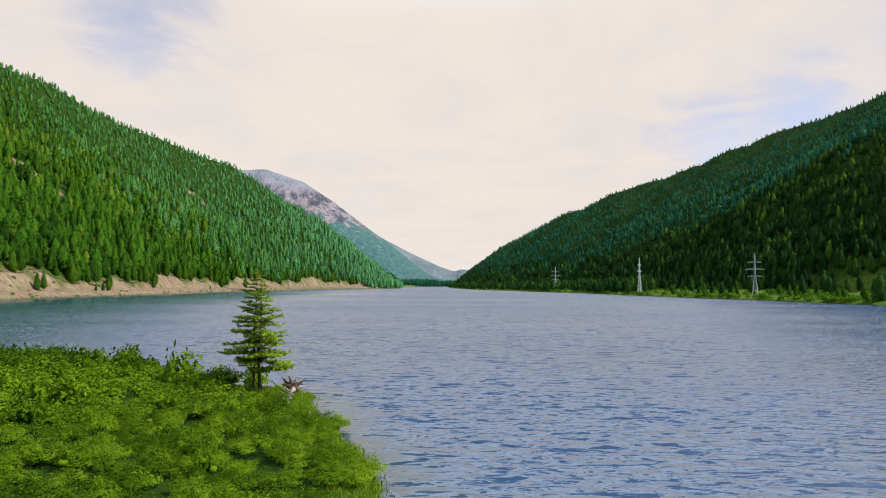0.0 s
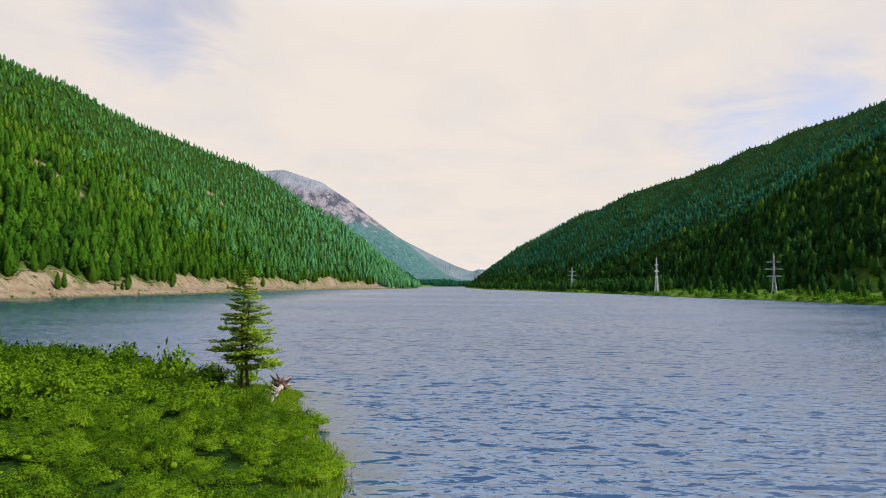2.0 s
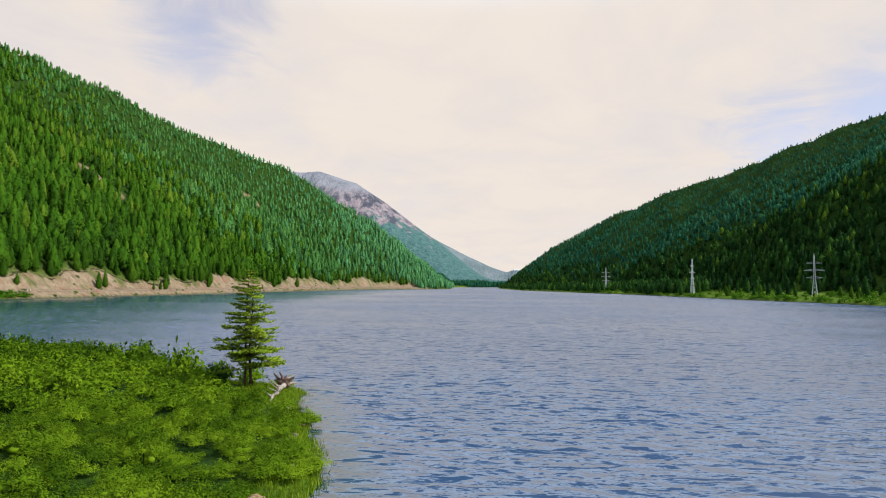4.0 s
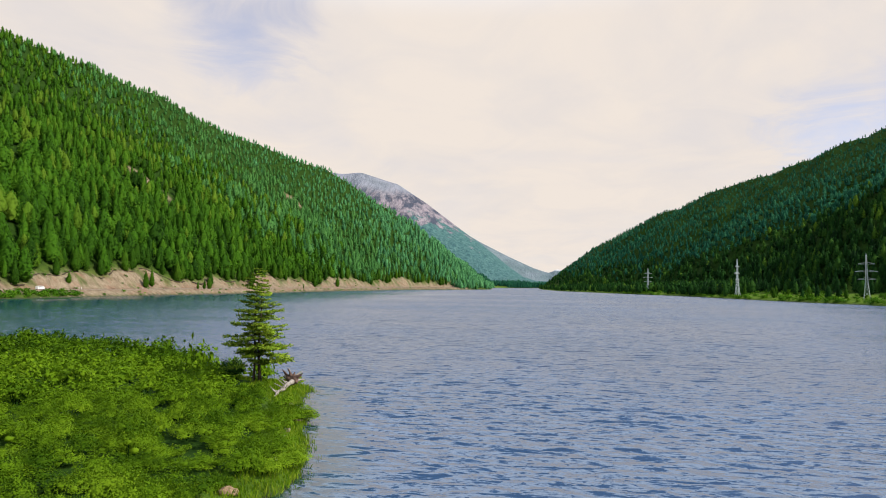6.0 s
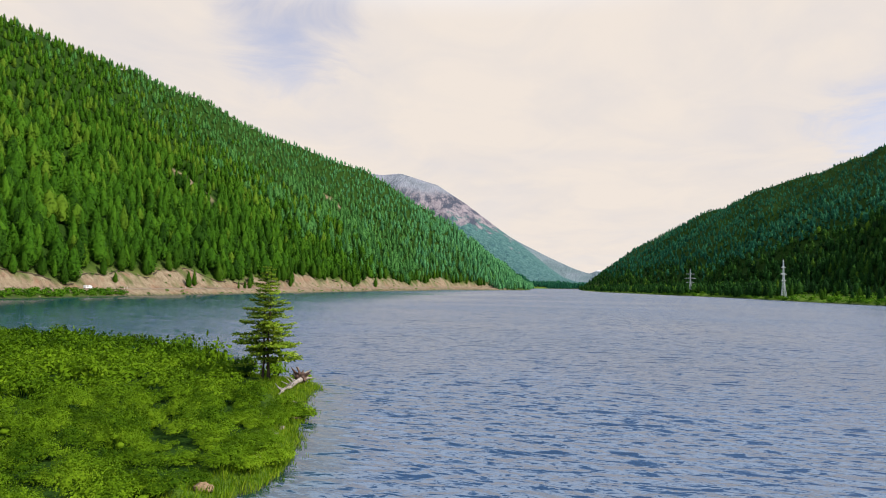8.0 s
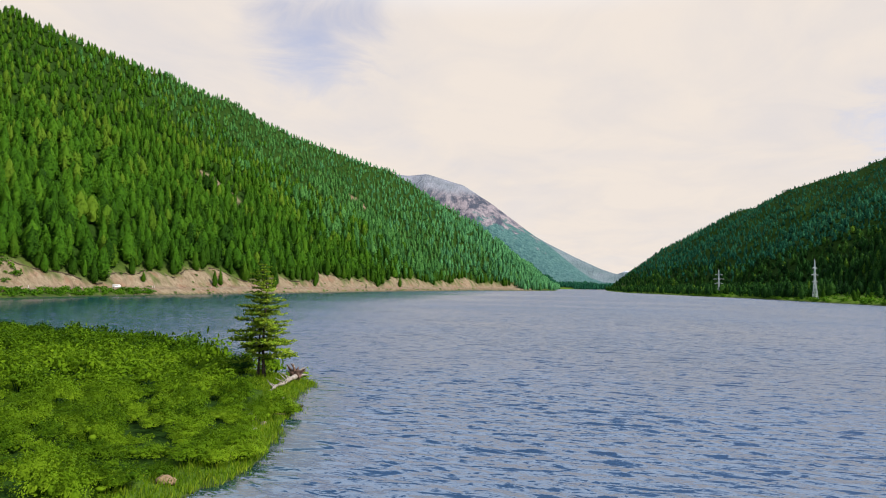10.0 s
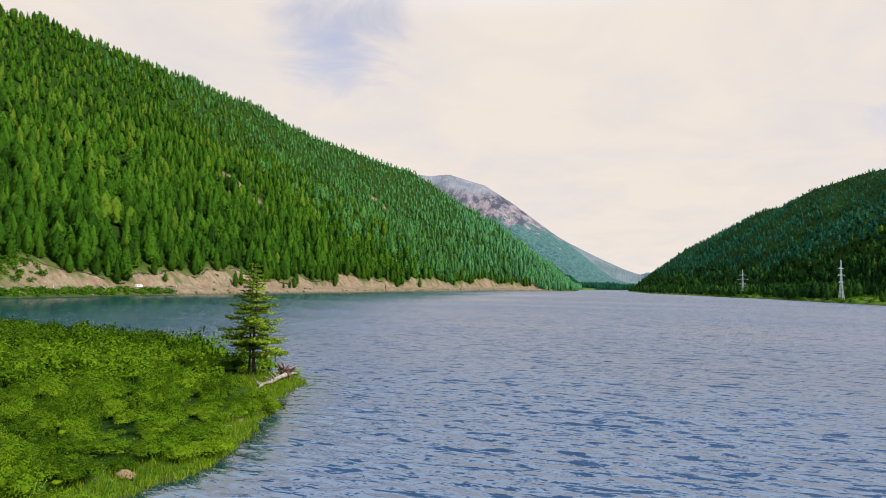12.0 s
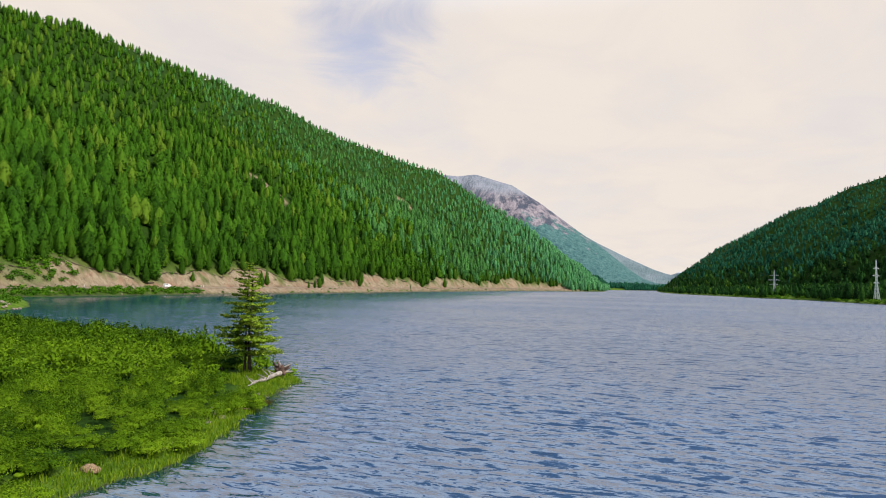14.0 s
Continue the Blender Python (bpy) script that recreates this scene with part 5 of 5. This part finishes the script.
# ---- the white van on the shore road ----
def van():
    y = 318.0
    x = float(lerp(y, SHORE_L)) - 13.2
    car = thing("van", (x, y, ROAD_Z + 0.16), "small white van on the dusty shore road", "van", turn=90)
    L, W, H = 5.2, 1.95, 2.1
    bm = bmesh.new()
    prof = [(-L / 2, 0.35), (-L / 2 + 0.03, 1.5), (-L / 2 + 0.15, H - 0.05), (-L / 2 + 0.4, H), (L / 2 - 1.75, H), (L / 2 - 1.3, H - 0.1), (L / 2 - 0.65, 1.25), (L / 2 - 0.08, 1.02), (L / 2, 0.4)]
    a = [bm.verts.new((px, -W / 2 + (0.12 if pz > 1.3 else 0), pz)) for px, pz in prof]
    b = [bm.verts.new((px, W / 2 - (0.12 if pz > 1.3 else 0), pz)) for px, pz in prof]
    bm.faces.new(a), bm.faces.new(b[::-1])
    for k in range(len(prof)):
        j = (k + 1) % len(prof)
        bm.faces.new((a[j], a[k], b[k], b[j]))
    bmesh.ops.bevel(bm, geom=bm.edges[:], offset=0.05, segments=2, affect="EDGES")
    body = part("body", bm, WHITE_PAINT, car)
    for sx in (-1.55, 1.55):
        for sy in (-1, 1):
            v, q = [], []
            tube(v, q, [(sx, sy * (W / 2 - 0.2), 0.34), (sx, sy * (W / 2 - 0.18), 0.34), (sx, sy * (W / 2 + 0.0), 0.34), (sx, sy * (W / 2 + 0.02), 0.34)], [0.2, 0.34, 0.34, 0.05], 14)
            wheel = quads_part("wheel", v, q, RUBBER, car)
            v, q = [], []
            tube(v, q, [(sx, sy * (W / 2 + 0.01), 0.34), (sx, sy * (W / 2 + 0.035), 0.34), (sx, sy * (W / 2 + 0.04), 0.34)], [0.2, 0.19, 0.02], 12)
            quads_part("rim", v, q, STEEL, wheel)
    bm = bmesh.new()
    c = [bm.verts.new(p) for p in ((L / 2 - 1.27, -0.76, H - 0.17), (L / 2 - 1.27, 0.76, H - 0.17), (L / 2 - 0.66, 0.86, 1.32), (L / 2 - 0.66, -0.86, 1.32))]
    bmesh.ops.solidify(bm, geom=[bm.faces.new(c)], thickness=0.03)
    bmesh.ops.translate(bm, verts=bm.verts[:], vec=(0.05, 0, 0.04))
    part("windscreen", bm, DARK_GLASS, car)
    for sy in (-1, 1):
        for x0, x1 in ((-2.3, -1.2), (-1.05, 0.05), (0.2, 1.25)):
            bm = bmesh.new()
            bmesh.ops.create_cube(bm, size=1, matrix=Matrix.Translation(((x0 + x1) / 2, sy * (W / 2 - 0.10), 1.58)) @ Matrix.Diagonal((x1 - x0, 0.06, 0.52, 1)))
            bmesh.ops.bevel(bm, geom=bm.edges[:], offset=0.015, segments=1, affect="EDGES")
            part("side_window", bm, DARK_GLASS, car)


van()


# ---- guide posts along the road ----
def guide_posts():
    bm = bmesh.new()
    bmesh.ops.create_cone(bm, segments=8, radius1=0.13, radius2=0.11, depth=1.5, cap_ends=True)
    bmesh.ops.translate(bm, verts=bm.verts[:], vec=(0, 0, 0.75))
    bmesh.ops.bevel(bm, geom=[e for e in bm.edges if e.calc_length() < 0.2], offset=0.02, segments=1, affect="EDGES")
    me = bpy.data.meshes.new("guide_post")
    bm.to_mesh(me)
    bm.free()
    me.materials.append(POST_PAINT)
    for y in (262, 352, 354, 410, 520, 640):
        ob = tagged(new("guide_post", me), "short white roadside guide post", "post", "posts along the shore road")
        ob.matrix_world = pose(float(lerp(y, SHORE_L)) - 17.0, y, height_at(float(lerp(y, SHORE_L)) - 17.0, y) - 0.05)


guide_posts()


# ---- torn sod hanging over the top of the cut bank ----
def sod_edge():
    g = np.random.default_rng(52)
    ys = np.arange(215, 760, 0.9)
    d = 18.4 + bank_top(ys) * 1.25 + 0.5 * waves(0 * ys, ys, 7, 53.0, 3)
    x = lerp(ys, SHORE_L) - d
    z = ground_z(x - 0.8, ys)
    hang = g.uniform(0.35, 1.0, len(ys)) * step(-0.5, 0.3, waves(x, ys, 24, 54.0, 2))
    rows = [np.stack([x - 1.6, ys, z + 0.1], -1), np.stack([x + 0.3, ys, z + 0.12], -1), np.stack([x + 0.5, ys, z - 0.1 - hang], -1), np.stack([x - 0.4, ys, z - 0.4 - hang], -1)]
    v = np.stack(rows, 1).reshape(-1, 3)
    i, j = np.meshgrid(np.arange(len(ys) - 1), np.arange(3), indexing="ij")
    i, j = i.ravel(), j.ravel()
    solid = (np.minimum(hang[i], hang[i + 1]) > 0.12)
    a = (i * 4 + j)[solid]
    quads = np.stack([a, a + 4, a + 5, a + 1], -1)
    tagged(mesh_quads("sod_edge", v, quads, [SOD]), "ragged dark sod hanging over the cut bank", "turf", kind="stuff")


sod_edge()


# ---- single trees and shrubs along the shores ----
def shore_plants():
    g = np.random.default_rng(77)
    protos = []
    for k in range(5):
        v, q, p, nrm = conifer(500 + k, 260, (0.3, 0.9, 0.6, 1.0, 0.5)[k], (0.2, 0.25, 0.22, 0.26, 0.23)[k], (10, 7, 9, 6, 8)[k], 9, 10)
        root = thing("conifer_tree", (0, 0, -300), "green conifer at the foot of the wooded slope", "tree", "trees at the foot of the slope")
        used = np.unique(q[p != 1])
        remap = {int(o): n for n, o in enumerate(used)}
        quads_part("crown", v[used], [[remap[int(c)] for c in f] for f in q[p != 1]], EDGE_NEEDLES, root, normals=nrm[used])
        used = np.unique(q[p == 1])
        remap = {int(o): n for n, o in enumerate(used)}
        quads_part("trunk", v[used], [[remap[int(c)] for c in f] for f in q[p == 1]], BARK, root)
        protos.append(root)
    spots = []
    for y in np.arange(215, 1120, 9.5):
        d = 20 + bank_top(y) * 1.25 + g.uniform(-2, 4)
        spots.append((float(lerp(y + g.uniform(-3, 3), SHORE_L)) - d, y, g.uniform(11, 17)))
    for y, d, h in ((352, 24, 7), (470, 8, 7), (476, 8, 9.5), (462, 8.5, 6), (560, 22, 11), (566, 24, 13), (640, 7, 4), (300, 34, 14), (420, 22, 12), (428, 23, 13), (500, 23, 12), (700, 21, 11), (760, 22, 12)):
        spots.append((float(lerp(y, SHORE_L)) - d, y, h))
    for y in np.arange(310, 760, 7.5):
        if g.uniform() < 0.75:
            spots.append((float(lerp(y, SHORE_R)) + g.uniform(5, 26), y + g.uniform(-3, 3), g.uniform(3.5, 9)))
    for n, (x, y, h) in enumerate(spots):
        if any(math.hypot(x - a * 0.98, y - b * 0.98) < 11 for a, b in TOWERS):
            continue
        m = pose(x, y, height_at(x, y) - 0.2, 0, 0, g.uniform(0, 360)) @ Matrix.Diagonal((h * 1.1, h * 1.1, h, 1))
        if n < len(protos):
            protos[n].matrix_basis = m
        else:
            copy_thing(protos[n % len(protos)], m).matrix_basis = m
    # low bushes on the banks, joined
    v, q, sv, sq, nrm = shrub_mesh(90, 60, 0.46, 1.0, False)
    P = []
    for y in np.arange(195, 335, 1.7):
        for k in range(2):
            P.append((float(lerp(y, SHORE_L)) - g.uniform(0.8, 6.5), y + g.uniform(-1, 1), g.uniform(0.9, 1.9)))
    for k in range(150):
        y = g.uniform(335, 1000)
        P.append((float(lerp(y, SHORE_L)) - g.choice([g.uniform(1.0, 5.5), g.uniform(18, 34)]), y, g.uniform(0.5, 1.3)))
    for k in range(620):
        y = 240 + 620 * g.uniform() ** 1.3
        P.append((float(lerp(y, SHORE_R)) + 1.2 + 60 * g.uniform() ** 1.7, y, g.uniform(0.8, 2.4)))
    for k in range(240):
        x, y = g.uniform(-215, -148), g.uniform(122, 190)
        if inside(np.array([x]), np.array([y]), SPIT)[0] > 2:
            P.append((x, y, g.uniform(0.5, 1.1)))
    for k in range(120):
        y = g.uniform(205, 266)
        P.append((float(lerp(y, SHORE_L)) - g.uniform(24, 46), y, g.uniform(1.2, 2.4)))
    P = np.array(P)
    z = ground_z(P[:, 0], P[:, 1])
    P, z = P[z > 0.02], z[z > 0.02]
    a, s = g.uniform(0, 6.283, len(P))[:, None], P[:, 2:3]
    X = (v[None, :, 0] * np.cos(a) - v[None, :, 1] * np.sin(a)) * s * 1.2 + P[:, 0:1]
    Y = (v[None, :, 0] * np.sin(a) + v[None, :, 1] * np.cos(a)) * s * 1.2 + P[:, 1:2]
    Z = v[None, :, 2] * s + z[:, None]
    Q = (q[None] + (np.arange(len(P)) * len(v))[:, None, None]).reshape(-1, 4)
    N = np.stack([nrm[None, :, 0] * np.cos(a) - nrm[None, :, 1] * np.sin(a), nrm[None, :, 0] * np.sin(a) + nrm[None, :, 1] * np.cos(a), np.broadcast_to(nrm[None, :, 2], X.shape)], -1)
    ob = mesh_quads("shore_bushes", np.stack([X, Y, Z], -1).reshape(-1, 3), Q, [BANK_LEAF], {"tint": np.repeat(g.uniform(0, 1, len(P)), len(v))}, normals=N.reshape(-1, 3))
    tagged(ob, "scattered low green bushes along the far banks", "bushes", kind="stuff")


shore_plants()
